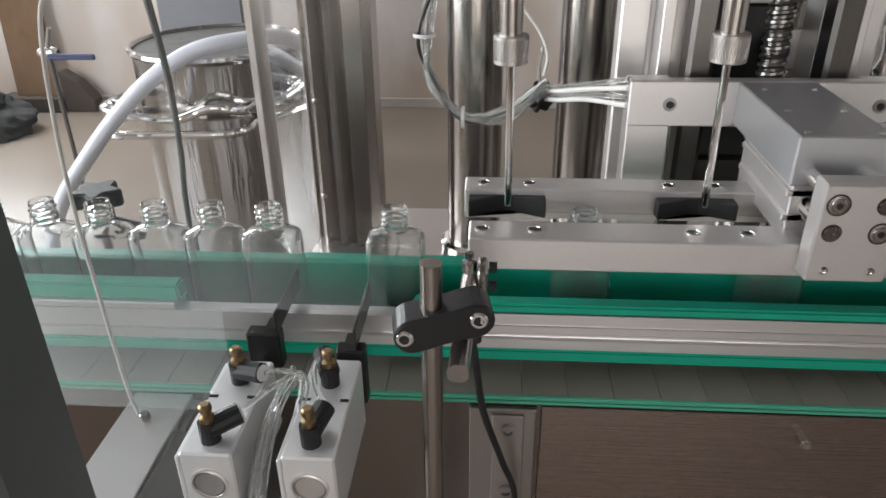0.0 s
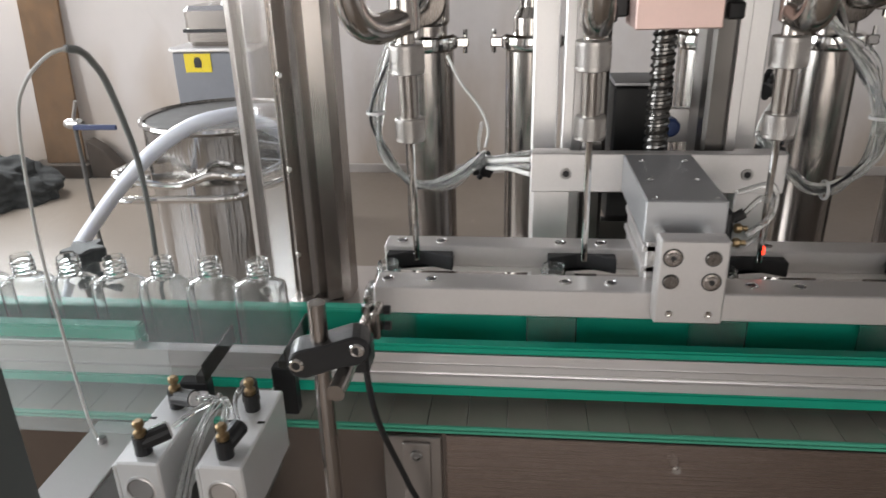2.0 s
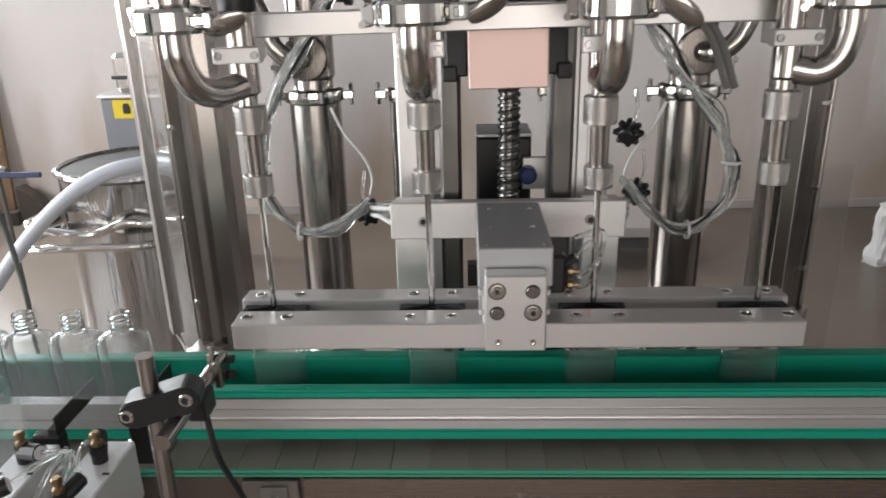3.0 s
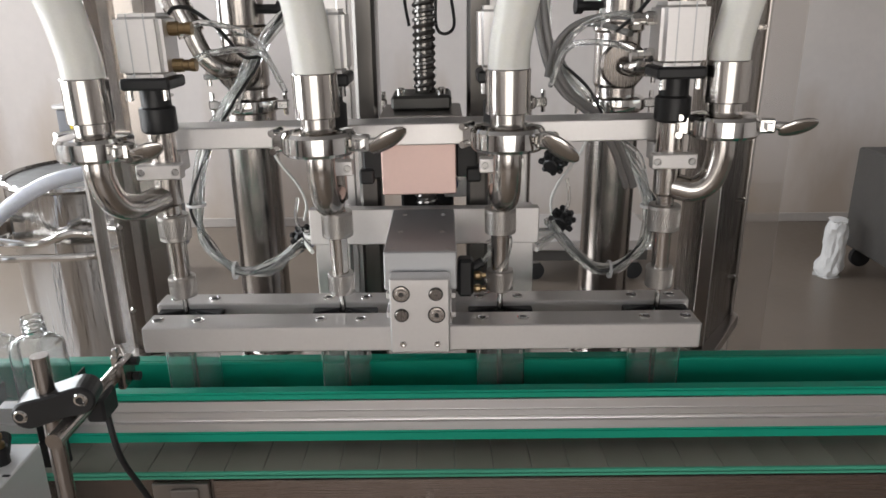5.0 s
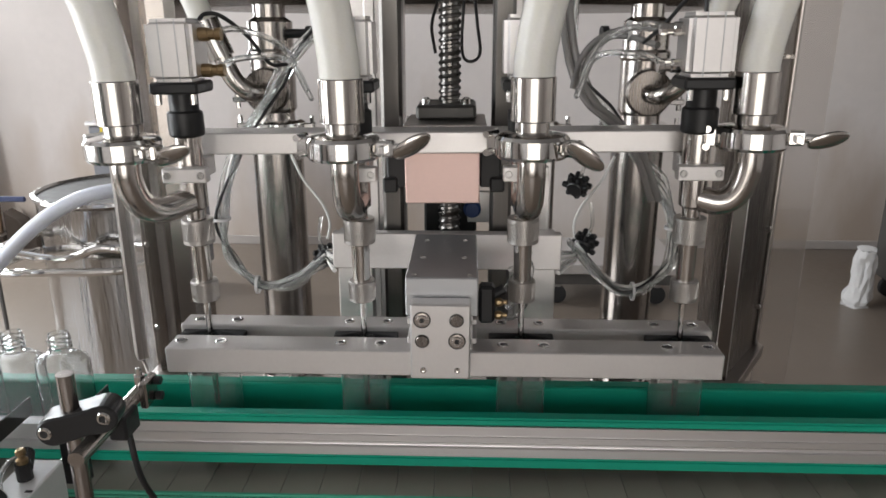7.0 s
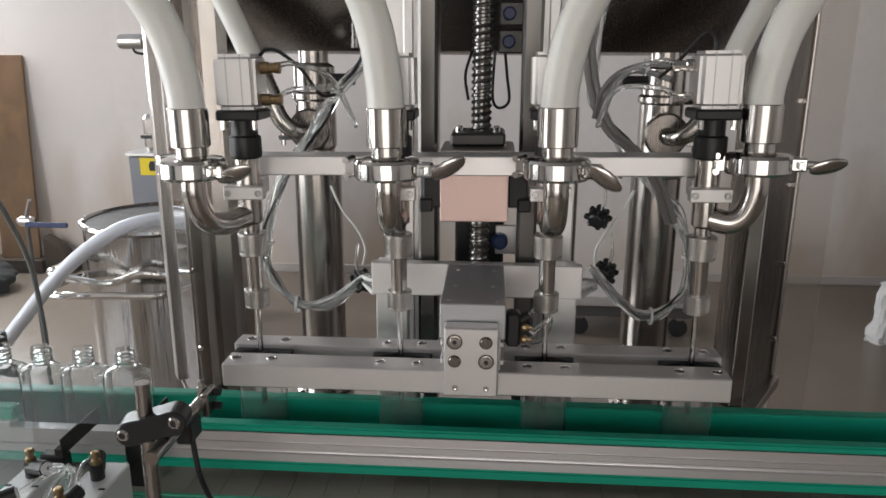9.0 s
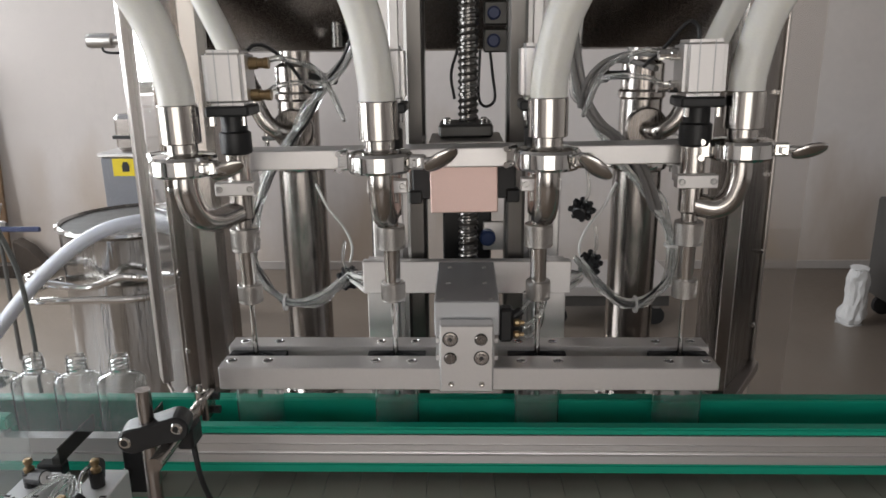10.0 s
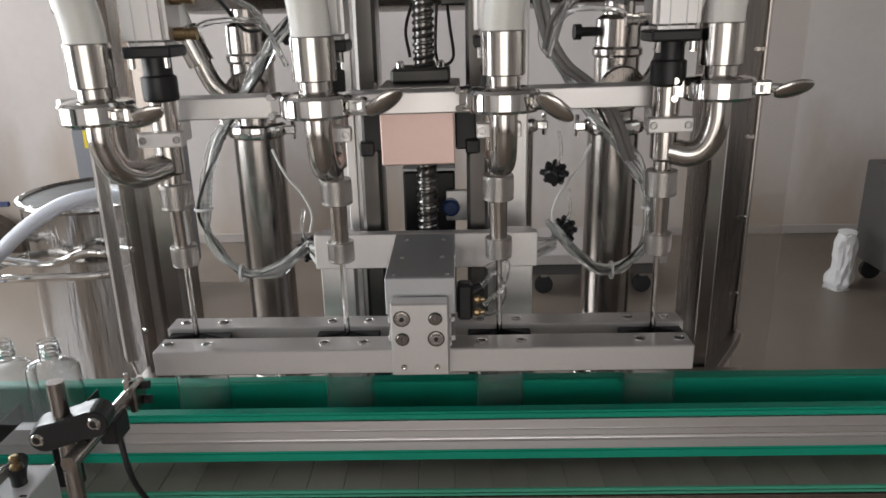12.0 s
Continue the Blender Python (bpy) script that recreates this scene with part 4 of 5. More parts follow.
for x in (-1.2, -0.3, 0.6, 1.5):
    for y in (-0.085, 0.035):
        part("leg", box(bm_new(), x, x + 0.035, y, y + 0.035, 0, 0.60, 0.002), STEEL, conv)
    part("cross_member", box(bm_new(), x, x + 0.035, -0.0790, 0.0712, 0.60, 0.63, 0.001), STEEL, conv)
scr = rod(bm_new(), (0.006, -0.0855, 0.8285), (0.006, -0.095, 0.8285), 0.0046, 6)
rod(scr, (0.006, -0.094, 0.8285), (0.006, -0.098, 0.8285), 0.0030, 12)
part("hex_screw", scr, CHROME, conv)

chain = thing("conveyor_chain", (0, -0.008, 0.849), "row of dull steel slat-chain links on the conveyor", "chain")
PITCH = 0.0381
slat_bm = box(bm_new(), -PITCH / 2 + 0.00022, PITCH / 2 - 0.00022, -0.0806, 0.0672, 0.8490, 0.8574, 0.0004)
slat_mesh = mesh_of("slat", slat_bm, SLAT, Vector((0, -0.008, 0.849)))
for k in range(-36, 42):
    s = new("slat", slat_mesh)
    s.parent, s.location = chain, (k * PITCH + 0.012, 0, 0)

# guide rails
rail = thing("front_guide_rail", (0, -0.042, 0.868), "aluminium guide rail faced with green plastic along the conveyor's front", "guide rail", "guide rails")
prof = [(-0.0500, 0.8826), (-0.0500, 0.8918), (-0.0465, 0.8925), (-0.0465, 0.8960), (-0.0500, 0.8966), (-0.0500, 0.9050), (-0.0482, 0.9055), (-0.0482, 0.9067), (-0.0500, 0.9070), (-0.0500, 0.9172), (-0.0352, 0.9172), (-0.0352, 0.8826)]
prof2 = prof[:6] + [(-0.0500, 0.9120), (-0.0352, 0.9120), (-0.0352, 0.8826)]
part("profile", prism(bm_new(), prof, "x", -0.315, XB), ALU_RAIL, rail, "ribbed aluminium profile")
part("profile", prism(bm_new(), prof2, "x", XA, -0.3155), ALU_RAIL, rail, "ribbed aluminium profile")
part("upper_guide", box(bm_new(), -0.317, XB, -0.0505, -0.0352, 0.9180, 0.9266, 0.0020, seg=2), GREEN, rail, "green plastic guide strip")
part("inner_guide", box(bm_new(), -0.317, XB, -0.0350, -0.0300, 0.8700, 0.9200, 0.0008), GREEN, rail, "green plastic guide strip")
part("upper_guide", box(bm_new(), XA, -0.519, -0.0470, -0.0300, 0.9190, 0.9345, 0.0025, seg=2), GREEN, rail, "green plastic guide strip, cut square")
part("inner_guide", box(bm_new(), XA, -0.519, -0.0350, -0.0300, 0.8700, 0.9188), GREEN, rail, "green plastic guide strip")
part("upper_profile", box(bm_new(), XA, -0.523, -0.0500, -0.0352, 0.9122, 0.9188, 0.001), ALU_RAIL, rail)
part("lower_guide", box(bm_new(), XA, XB, -0.0520, -0.0352, 0.8708, 0.8824, 0.002, seg=2), GREEN, rail, "green plastic lower strip")
for x in (-1.1, 0.75, 1.4):
    st = box(bm_new(), x, x + 0.03, -0.0540, -0.0505, 0.84, 0.905, 0.001)
    box(st, x, x + 0.03, -0.0872, -0.0505, 0.8590, 0.8625, 0.001)
    box(st, x, x + 0.03, -0.0872, -0.0852, 0.79, 0.8590, 0.001)
    part("stay", st, STEEL, rail)
rail2 = thing("rear_guide_rail", (0, 0.02, 0.868), "green plastic guide rail along the conveyor's rear", "guide rail", "guide rails")
part("upper_guide", box(bm_new(), XA, XB, 0.0172, 0.0320, 0.9185, 0.9280, 0.0015), GREEN, rail2)
part("inner_guide", box(bm_new(), XA, XB, 0.0120, 0.0171, 0.8690, 0.9286, 0.0015), GREEN, rail2)
part("profile", box(bm_new(), XA, XB, 0.0172, 0.0318, 0.8772, 0.9184), ALU_RAIL, rail2)
for x in (-1.2, -0.47, 0.45, 1.2):
    st = box(bm_new(), x, x + 0.03, 0.0320, 0.0355, 0.86, 0.905, 0.001)
    box(st, x, x + 0.03, 0.0355, 0.0785, 0.8590, 0.8625, 0.001)
    box(st, x, x + 0.03, 0.0766, 0.0785, 0.79, 0.8590, 0.001)
    part("stay", st, STEEL, rail2)

# star knob of the rear rail's adjuster
knob = thing("star_knob", (-0.70, 0.16, 0.86), "black star knob on a short threaded rod behind the bottles", "knob")
kb = bm_new()
prof = []
for k in range(30):
    a = 2 * math.pi * k / 30
    r = 0.024 + 0.006 * math.cos(5 * a)
    prof.append((-0.698 + r * math.cos(a), 0.163 + r * math.sin(a)))
part("grip", prism(kb, prof, "z", 0.912, 0.932, 0.003), RUBBER, knob)
part("hub", lathe(bm_new(), [(0.014, 0.882), (0.014, 0.913)], (-0.698, 0.163, 0), "z", 18), BLACK, knob)
part("arm", rod(bm_new(), (-0.698, 0.163, 0.892), (-0.655, 0.163, 0.882), 0.008, 12), BLACK, knob)
part("threaded_rod", rod(bm_new(), (-0.698, 0.163, 0.70), (-0.698, 0.163, 0.883), 0.006, 12), CHROME, knob)
part("foot_bar", box(bm_new(), -0.72, -0.66, 0.0745, 0.18, 0.70, 0.715, 0.001), STEEL, knob)

# ---------- bottles ----------


def bottle_mesh(which):
    """A flat rectangular glass bottle with rounded shoulders, a threaded neck and real wall thickness."""
    bm = bm_new()
    SEG = 40

    def ring(w, d, z, power):
        out = []
        for k in range(SEG):
            a = 2 * math.pi * (k + 0.5) / SEG
            c, s = math.cos(a), math.sin(a)
            out.append(bm.verts.new((w * math.copysign(abs(c) ** (2 / power), c), d * math.copysign(abs(s) ** (2 / power), s), z)))
        return out
    outer = [(0.0215, 0.0125, 0.0000, 4.5), (0.0240, 0.0150, 0.0015, 5), (0.0248, 0.0158, 0.004, 6), (0.0248, 0.0158, 0.103, 6), (0.0243, 0.0154, 0.1075, 5), (0.0225, 0.0140, 0.1105, 4), (0.0165, 0.0120, 0.1135, 3), (0.0112, 0.0108, 0.1152, 2.1), (0.0104, 0.0104, 0.117, 2)]
    z = 0.1185
    for k in range(3):
        outer += [(0.0104, 0.0104, z, 2), (0.0118, 0.0118, z + 0.0010, 2), (0.0118, 0.0118, z + 0.0020, 2), (0.0104, 0.0104, z + 0.0030, 2)]
        z += 0.0048
    outer += [(0.0106, 0.0106, 0.1340, 2), (0.0106, 0.0106, 0.1357, 2), (0.0098, 0.0098, 0.1362, 2)]
    inner = [(0.0088, 0.0088, 0.1357, 2), (0.0088, 0.0088, 0.1165, 2), (0.0152, 0.0106, 0.1123, 2.8), (0.0214, 0.0128, 0.1093, 4), (0.0231, 0.0142, 0.1063, 5), (0.0236, 0.0146, 0.102, 6), (0.0236, 0.0146, 0.006, 6), (0.0226, 0.0136, 0.0042, 5), (0.0180, 0.0100, 0.0036, 4)]
    rims = outer[:9], outer[8:] + inner[:2], inner[1:]
    runs = (rims[1],) if which == "neck" else (rims[0], rims[2])
    for run in runs:
        rings = [ring(*q) for q in run]
        for a, b in zip(rings, rings[1:]):
            for k in range(SEG):
                bm.faces.new((a[k], a[(k + 1) % SEG], b[(k + 1) % SEG], b[k]))
        if run is rims[0]:
            bm.faces.new(rings[0])
        if run is rims[2]:
            bm.faces.new(rings[-1])
    mesh = mesh_of(which, bm, GLASS)
    if which == "body":  # the cavity's wall looks into the cavity
        for p in mesh.polygons[(len(rims[0]) - 1) * SEG + 1:]:
            p.flip()
        mesh.update()
    return mesh


BODY, NECK = bottle_mesh("body"), bottle_mesh("neck")


def bottle(label, group):
    b = tagged(new("bottle"), label, "bottle", group)
    for name, data in (("body", BODY), ("threaded_neck", NECK)):
        piece = new(name, data)
        piece.parent = b
    return b


CHAIN_TOP = 0.8580
SPEED, STOP = 0.1135, 2.25
MOVERS = []
for k, x in enumerate(NX):
    b = bottle("clear rectangular glass bottle standing open under a filling nozzle", "bottles at the nozzles")
    b.location = (x, -0.008, CHAIN_TOP)
    MOVERS.append(b)
QUEUE = []
for k in range(9):
    b = bottle("empty clear rectangular glass bottle waiting in the queue", "bottles in the queue")
    b.location = (-0.495 - 0.0503 * k, -0.008, CHAIN_TOP)
    QUEUE.append(b)

# ---------- escapement: two stop cylinders on a bracket ----------
brk = thing("stop_bracket", (-0.40, -0.15, 0.74), "grey aluminium bracket bolted to the conveyor's side", "bracket")
part("arm_plate", box(bm_new(), -0.556, -0.505, -0.30, -0.0852, 0.842, 0.850, 0.001), ALU, brk)
part("arm_web", box(bm_new(), -0.508, -0.500, -0.30, -0.0852, 0.74, 0.8418, 0.001), ALU, brk)
# plate coloured dark for the shadow around the cylinders
part("carrier", box(bm_new(), -0.4995, -0.352, -0.218, -0.135, 0.846, 0.854, 0.001), CARTM, brk, "carrier plate with shadow put into its dark colour")
part("flange", box(bm_new(), -0.556, -0.500, -0.0850, -0.0828, 0.74, 0.8415, 0.0005), ALU, brk)
for z in (0.78, 0.82):
    part("bolt", socket_screw(bm_new(), (-0.530, -0.0850, z), 0.006, 0.005, "y", -1), SCREW, brk)
part("bolt", lathe(bm_new(), [(0.0042, 0.850), (0.0042, 0.855), (0.003, 0.856)], (-0.533, -0.118, 0), "z", 12), SCREW, brk)
STOPS = []
for i, (x, yb) in enumerate(((-0.4345, -0.121), (-0.3675, -0.116))):
    c = thing("stop_cylinder", (x, -0.17, 0.8545), "compact silver pneumatic cylinder with black and brass air fittings", "air cylinder", "stop cylinders")
    bodyc = box(bm_new(), x - 0.0175, x + 0.0175, -0.222, yb, 0.8545, 0.9150, 0.0015)
    cb = part("body", bodyc, ALU_WHITE, c)
    part("side_rib", box(bm_new(), x - 0.0205, x - 0.0176, -0.222, -0.165, 0.8560, 0.9120, 0.0008), ALU_WHITE, cb)
    part("side_rib", box(bm_new(), x - 0.0205, x - 0.0176, -0.156, yb, 0.8560, 0.9120, 0.0008), ALU_WHITE, cb)
    for xs in (-0.0165, 0.0105):
        part("slot", box(bm_new(), x + xs, x + xs + 0.006, -0.1660, -0.1630, 0.9138, 0.9153), BLACK, cb)
    part("end_cap", lathe(bm_new(), [(0.0125, -0.2215), (0.0125, -0.2235), (0.0110, -0.2240), (0.0105, -0.2225), (0, -0.2225)], (x, 0, 0.890), "y", 28), ALU_RAIL, cb)
    part("circlip", lathe(bm_new(), [(0.0098, -0.2226), (0.0108, -0.2226), (0.0108, -0.2233), (0.0098, -0.2233)], (x, 0, 0.890), "y", 24, True), SCREW, cb)
    part("name_plate", box(bm_new(), x - 0.006, x + 0.006, -0.2228, -0.2219, 0.862, 0.868), BLACK, cb)
    for y, turn in ((-0.146, radians(-20 if i == 0 else 115)), (-0.208, radians(35 if i == 0 else 75))):
        f = bm_new()
        rod(f, (x, y, 0.9150), (x, y, 0.9310), 0.0068, 14)
        d = Vector((math.cos(turn), math.sin(turn), 0.15))
        rod(f, Vector((x, y, 0.925)), Vector((x, y, 0.925)) + d * 0.021, 0.0076, 14)
        ff = part("elbow_fitting", f, BLACK, c, "black push-in elbow fitting")
        part("brass_needle", lathe(bm_new(), [(0.0045, 0.930), (0.0050, 0.931), (0.0050, 0.935), (0.0030, 0.9365), (0.0030, 0.939), (0.0044, 0.940), (0.0044, 0.9435), (0.003, 0.945)], (x, y, 0), "z", 12), BRASS, ff, "brass throttle needle")
        part("collar", rod(bm_new(), Vector((x, y, 0.925)) + d * 0.0205, Vector((x, y, 0.925)) + d * 0.0225, 0.0062, 14), PAPERBAG, ff)
    # the part that slides: rod, black yoke and blade
    mv = thing("bottle_stop", (x, yb + 0.012, 0.89), "dark steel stop blade on a black yoke", "stop blade", "stop blades")
    part("piston_rod", rod(bm_new(), (x, yb - 0.06, 0.893), (x, yb + 0.032, 0.893), 0.0052, 14), CHROME, mv)
    part("yoke", box(bm_new(), x - (0.014, 0.004)[i], x + (0.0135, 0.0185)[i], yb + 0.030, yb + 0.044, (0.884, 0.8660)[i], 0.918, 0.0015), BLACK, mv)
    part("blade", box(bm_new(), x + 0.011, x + 0.0130, yb + 0.0300, yb + 0.105, 0.9185, 0.9375, 0.0004), BLACKM, mv)
    part("blade_foot", box(bm_new(), x + 0.004, x + 0.0130, yb + 0.030, yb + 0.0438, 0.9182, 0.9260, 0.0004), BLACKM, mv)
    STOPS.append(mv)
for run in (((-0.412, -0.154, 0.929), (-0.396, -0.157, 0.933), (-0.380, -0.164, 0.930), (-0.385, -0.186, 0.90), (-0.40, -0.25, 0.80), (-0.40, -0.23, 0.66)),
            ((-0.415, -0.194, 0.929), (-0.398, -0.178, 0.937), (-0.382, -0.166, 0.934), (-0.389, -0.19, 0.89), (-0.395, -0.25, 0.78), (-0.395, -0.23, 0.66)),
            ((-0.392, -0.150, 0.932), (-0.402, -0.176, 0.915), (-0.409, -0.215, 0.865), (-0.413, -0.255, 0.79), (-0.410, -0.24, 0.66)),
            ((-0.386, -0.152, 0.930), (-0.398, -0.180, 0.912), (-0.404, -0.222, 0.86), (-0.407, -0.260, 0.78), (-0.404, -0.24, 0.66)),
            ((-0.396, -0.160, 0.926), (-0.407, -0.186, 0.905), (-0.414, -0.226, 0.855), (-0.418, -0.262, 0.78), (-0.416, -0.24, 0.66)),
            ((-0.376, -0.126, 0.929), (-0.377, -0.150, 0.934), (-0.371, -0.172, 0.933), (-0.362, -0.187, 0.929))):
    single("air_tube", sweep(bm_new(), run, 0.0021, 8), TUBE, "clear flexible air tube from a stop cylinder", "tube", "air tubes of the stops")

# ---------- sensor stand ----------
st = thing("sensor_stand", (-0.287, -0.2, 0.66), "stainless rod stand with a black cross clamp and photo sensor", "sensor stand")
part("upright", rod(bm_new(), (-0.290, -0.190, 0.66), (-0.2885, -0.190, 1.042), 0.0068, 20), STEEL, st)
part("base_plate", box(bm_new(), -0.32, -0.25, -0.225, -0.0828, 0.652, 0.662, 0.001), ALU, st)
outline = []
for k in range(13):
    a = math.pi / 2 + math.pi * k / 12
    outline.append((-0.0195 + 0.0120 * math.cos(a), 0.0120 * math.sin(a)))
outline.append((0.0, -0.0109))
for k in range(13):
    a = -math.pi / 2 + math.pi * k / 12
    outline.append((0.0195 + 0.0120 * math.cos(a), 0.0120 * math.sin(a)))
outline.append((0.0, 0.0109))
cl = turned(prism(bm_new(), outline, "y", -0.015, 0.010, 0.003), pose(-0.2825, -0.1850, 1.0010, 0, -12.5, 10))
part("cross_clamp", cl, BLACK, st, "black plastic cross clamp")
for x, y, z in ((-0.3040, -0.2040, 0.9968), (-0.2595, -0.1970, 1.0068)):
    part("clamp_screw", lathe(bm_new(), [(0.0058, 0.006), (0.0058, 0.0), (0.0048, -0.001), (0.0032, -0.001), (0.003, 0.001), (0, 0.001)], (x, y, z), "y", 16), CHROME, st)
part("cross_rod", rod(bm_new(), (-0.2710, -0.222, 0.986), (-0.2672, -0.116, 0.9885), 0.0066, 18), STEEL, st)
sp = box(bm_new(), -0.2620, -0.2550, -0.132, -0.108, 0.978, 1.003, 0.0015)
part("photo_sensor", sp, STEEL, st, "small grey photo sensor on its plate")
for z in (0.983, 0.998):
    part("sensor_screw", rod(bm_new(), (-0.2542, -0.115, z), (-0.2485, -0.115, z), 0.004, 10), BLACK, st)
part("sensor_nut", lathe(bm_new(), [(0.0, 0.994), (0.0055, 0.994), (0.0055, 1.002), (0.003, 1.003), (0.003, 1.009), (0.0, 1.010)], (-0.268, -0.114, 0), "z", 6), CHROME, st)
part("sensor_body", box(bm_new(), -0.274, -0.258, -0.168, -0.142, 0.968, 0.990, 0.002), BLACK, st)
part("cable", sweep(bm_new(), [(-0.265, -0.152, 0.969), (-0.260, -0.152, 0.925), (-0.255, -0.135, 0.88), (-0.240, -0.12, 0.82), (-0.228, -0.112, 0.77), (-0.226, -0.108, 0.66)], 0.0027, 10), BLACK, st, "black sensor cable")
bp = thing("mounting_plate", (-0.246, -0.09, 0.66), "grey aluminium plate bolted to the conveyor side", "plate")
part("plate", box(bm_new(), -0.268, -0.212, -0.0885, -0.0828, 0.66, 0.8480, 0.001), STEEL_H, bp)
part("strap", box(bm_new(), -0.249, -0.222, -0.0920, -0.0887, 0.67, 0.843, 0.001), SATIN, bp)
for z in (0.830, 0.760):
    part("bolt", socket_screw(bm_new(), (-0.2355, -0.0921, z), 0.0058, 0.004, "y", -1), SCREW, bp)
part("side_cover", box(bm_new(), -0.208, 1.4, -0.0855, -0.0828, 0.62, 0.8490, 0.0006), COVER, conv, "stainless side cover with a brown reflection put into its colour")

# cable loop over the conveyor's inlet
cb = thing("cable_loop", (-0.56, -0.12, 0.85), "hanging loop of white and grey cable near the bottle queue", "cable")
part("white_run", sweep(bm_new(), [(-0.483, -0.120, 1.2140), (-0.491, -0.126, 1.2115), (-0.502, -0.13, 1.2030), (-0.515, -0.13, 1.190), (-0.526, -0.13, 1.168), (-0.533, -0.13, 1.12), (-0.537, -0.13, 1.05), (-0.536, -0.13, 0.972), (-0.537, -0.125, 0.89), (-0.540, -0.115, 0.852)], 0.0015, 8), WHITECABLE, cb, "white cable")
part("grey_run", sweep(bm_new(), [(-0.483, -0.120, 1.2140), (-0.480, -0.108, 1.2110), (-0.483, -0.090, 1.2010), (-0.496, -0.05, 1.173), (-0.528, 0.03, 1.09), (-0.548, 0.07, 1.01), (-0.567, 0.10, 0.93), (-0.57, 0.10, 0.72)], 0.0030, 8), GREYCABLE, cb, "grey cable")

# clear guard sheet beside the inlet, its pale haze painted in
gp = thing("guard_sheet", (-0.68, -0.104, 0.8505), "clear acrylic guard sheet with painted pale haze standing beside the bottle queue", "guard")
sheet = part("sheet", prism(bm_new(), [(-0.92, 0.8505), (-0.459, 0.8505), (-0.459, 0.952), (-0.33, 0.952), (-0.33, 1.60), (-0.92, 1.60)], "y", -0.1055, -0.1025), HAZE_SHEET, gp)
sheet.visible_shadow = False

# grey door post of the machine guard, close to the camera
gd = thing("guard_post", (-0.50, -0.30, 0), "dark grey-green painted guard post beside the conveyor inlet", "post")
part("post", box(bm_new(), -0.553, -0.473, -0.335, -0.275, 0, 1.75, 0.003), POSTM, gd)

# ---------- things in the room behind ----------
tank = thing("steel_barrel", (-0.97, 1.27, 0), "open polished stainless barrel with loop handles on the floor", "barrel")
TX, TY = -0.965, 1.30
part("shell", lathe(bm_new(), [(0.17, 0.03), (0.215, 0.05), (0.215, 0.842), (0.219, 0.846), (0.225, 0.852), (0.223, 0.860), (0.214, 0.862), (0.210, 0.855), (0.210, 0.10), (0.16, 0.08), (0, 0.08)], (TX, TY, 0), "z", 56), BARREL, tank)
part("inside", lathe(bm_new(), [(0.2085, 0.853), (0.2085, 0.45), (0.20, 0.435), (0.0, 0.435)], (TX, TY, 0), "z", 48), INSIDE_SHADED, tank, "dark grey inside of the barrel with shade put into its colour")
part("base_ring", lathe(bm_new(), [(0.18, 0.0), (0.20, 0.0), (0.20, 0.045), (0.18, 0.045)], (TX, TY, 0), "z", 40, True), STEEL, tank)
for off in (0.0, 0.055):
    hp = []
    for px, py, pz in ((-0.20, -0.10, 0.70), (-0.235, -0.20, 0.695), (-0.21, -0.275, 0.695), (-0.12, -0.29, 0.70), (-0.03, -0.285, 0.70), (0.06, -0.28, 0.70), (0.12, -0.255, 0.70), (0.135, -0.20, 0.705), (0.13, -0.17, 0.71)):
        hp.append((TX + px * (1 - off), TY + py * (1 - off * 1.2), pz + off * (0.75 + 0.3 * math.sin(px * 24))))
    part("handle", sweep(bm_new(), hp, 0.0105, 12), CHROME, tank, "bright tubular loop handle")
hose = single("suction_hose", sweep(bm_new(), [(-1.36, 0.86, 0.0175), (-1.33, 0.87, 0.30), (-1.254, 0.89, 0.542), (-1.141, 0.90, 0.697), (-1.008, 0.91, 0.832), (-0.896, 0.94, 0.906), (-0.80, 0.98, 0.925), (-0.72, 1.06, 0.915), (-0.70, 1.18, 0.84), (-0.74, 1.25, 0.60), (-0.80, 1.30, 0.12)], 0.0175, 16), BLUEHOSE, "bluish-white plastic hose arching over the barrel's rim", "hose")

cab = thing("small_machine", (-1.48, 2.5, 0), "blue-grey enamelled small machine with a yellow warning sticker", "machine")
part("body", box(bm_new(), -1.66, -1.30, 2.485, 2.90, 0.12, 0.87, 0.006), CABINET, cab)
part("lid", box(bm_new(), -1.67, -1.29, 2.475, 2.91, 0.872, 0.89, 0.004), ALU, cab)
part("head", box(bm_new(), -1.60, -1.36, 2.52, 2.80, 0.891, 1.06, 0.02), STEEL, cab)
part("head_band", box(bm_new(), -1.605, -1.355, 2.515, 2.805, 0.95, 0.965), BLACK, cab)
part("column", box(bm_new(), -1.36, -1.30, 2.60, 2.68, 0.891, 1.62, 0.004), STEEL, cab)
part("cross_motor", lathe(bm_new(), [(0.0, -1.715), (0.030, -1.715), (0.034, -1.705), (0.034, -1.60), (0.020, -1.595), (0.020, -1.50)], (0, 2.63, 1.385), "x", 20), KNURL, cab, "grey motor on the column head")
part("motor_cable", sweep(bm_new(), [(-1.64, 2.60, 1.352), (-1.62, 2.59, 1.335), (-1.57, 2.59, 1.33), (-1.50, 2.60, 1.34)], 0.006, 8), BLACK, cab)
part("sight_tube", rod(bm_new(), (-1.47, 2.60, 0.891), (-1.49, 2.60, 1.36), 0.030, 16), CLEAR, cab, "clear sight tube")
for z in (0.97, 1.08, 1.19, 1.30):
    part("band", lathe(bm_new(), [(0.0310, z), (0.037, z + 0.001), (0.037, z + 0.018), (0.0310, z + 0.019)], (-1.475 - (z - 0.95) * 0.04, 2.60, 0), "z", 16, True), STEEL, cab)
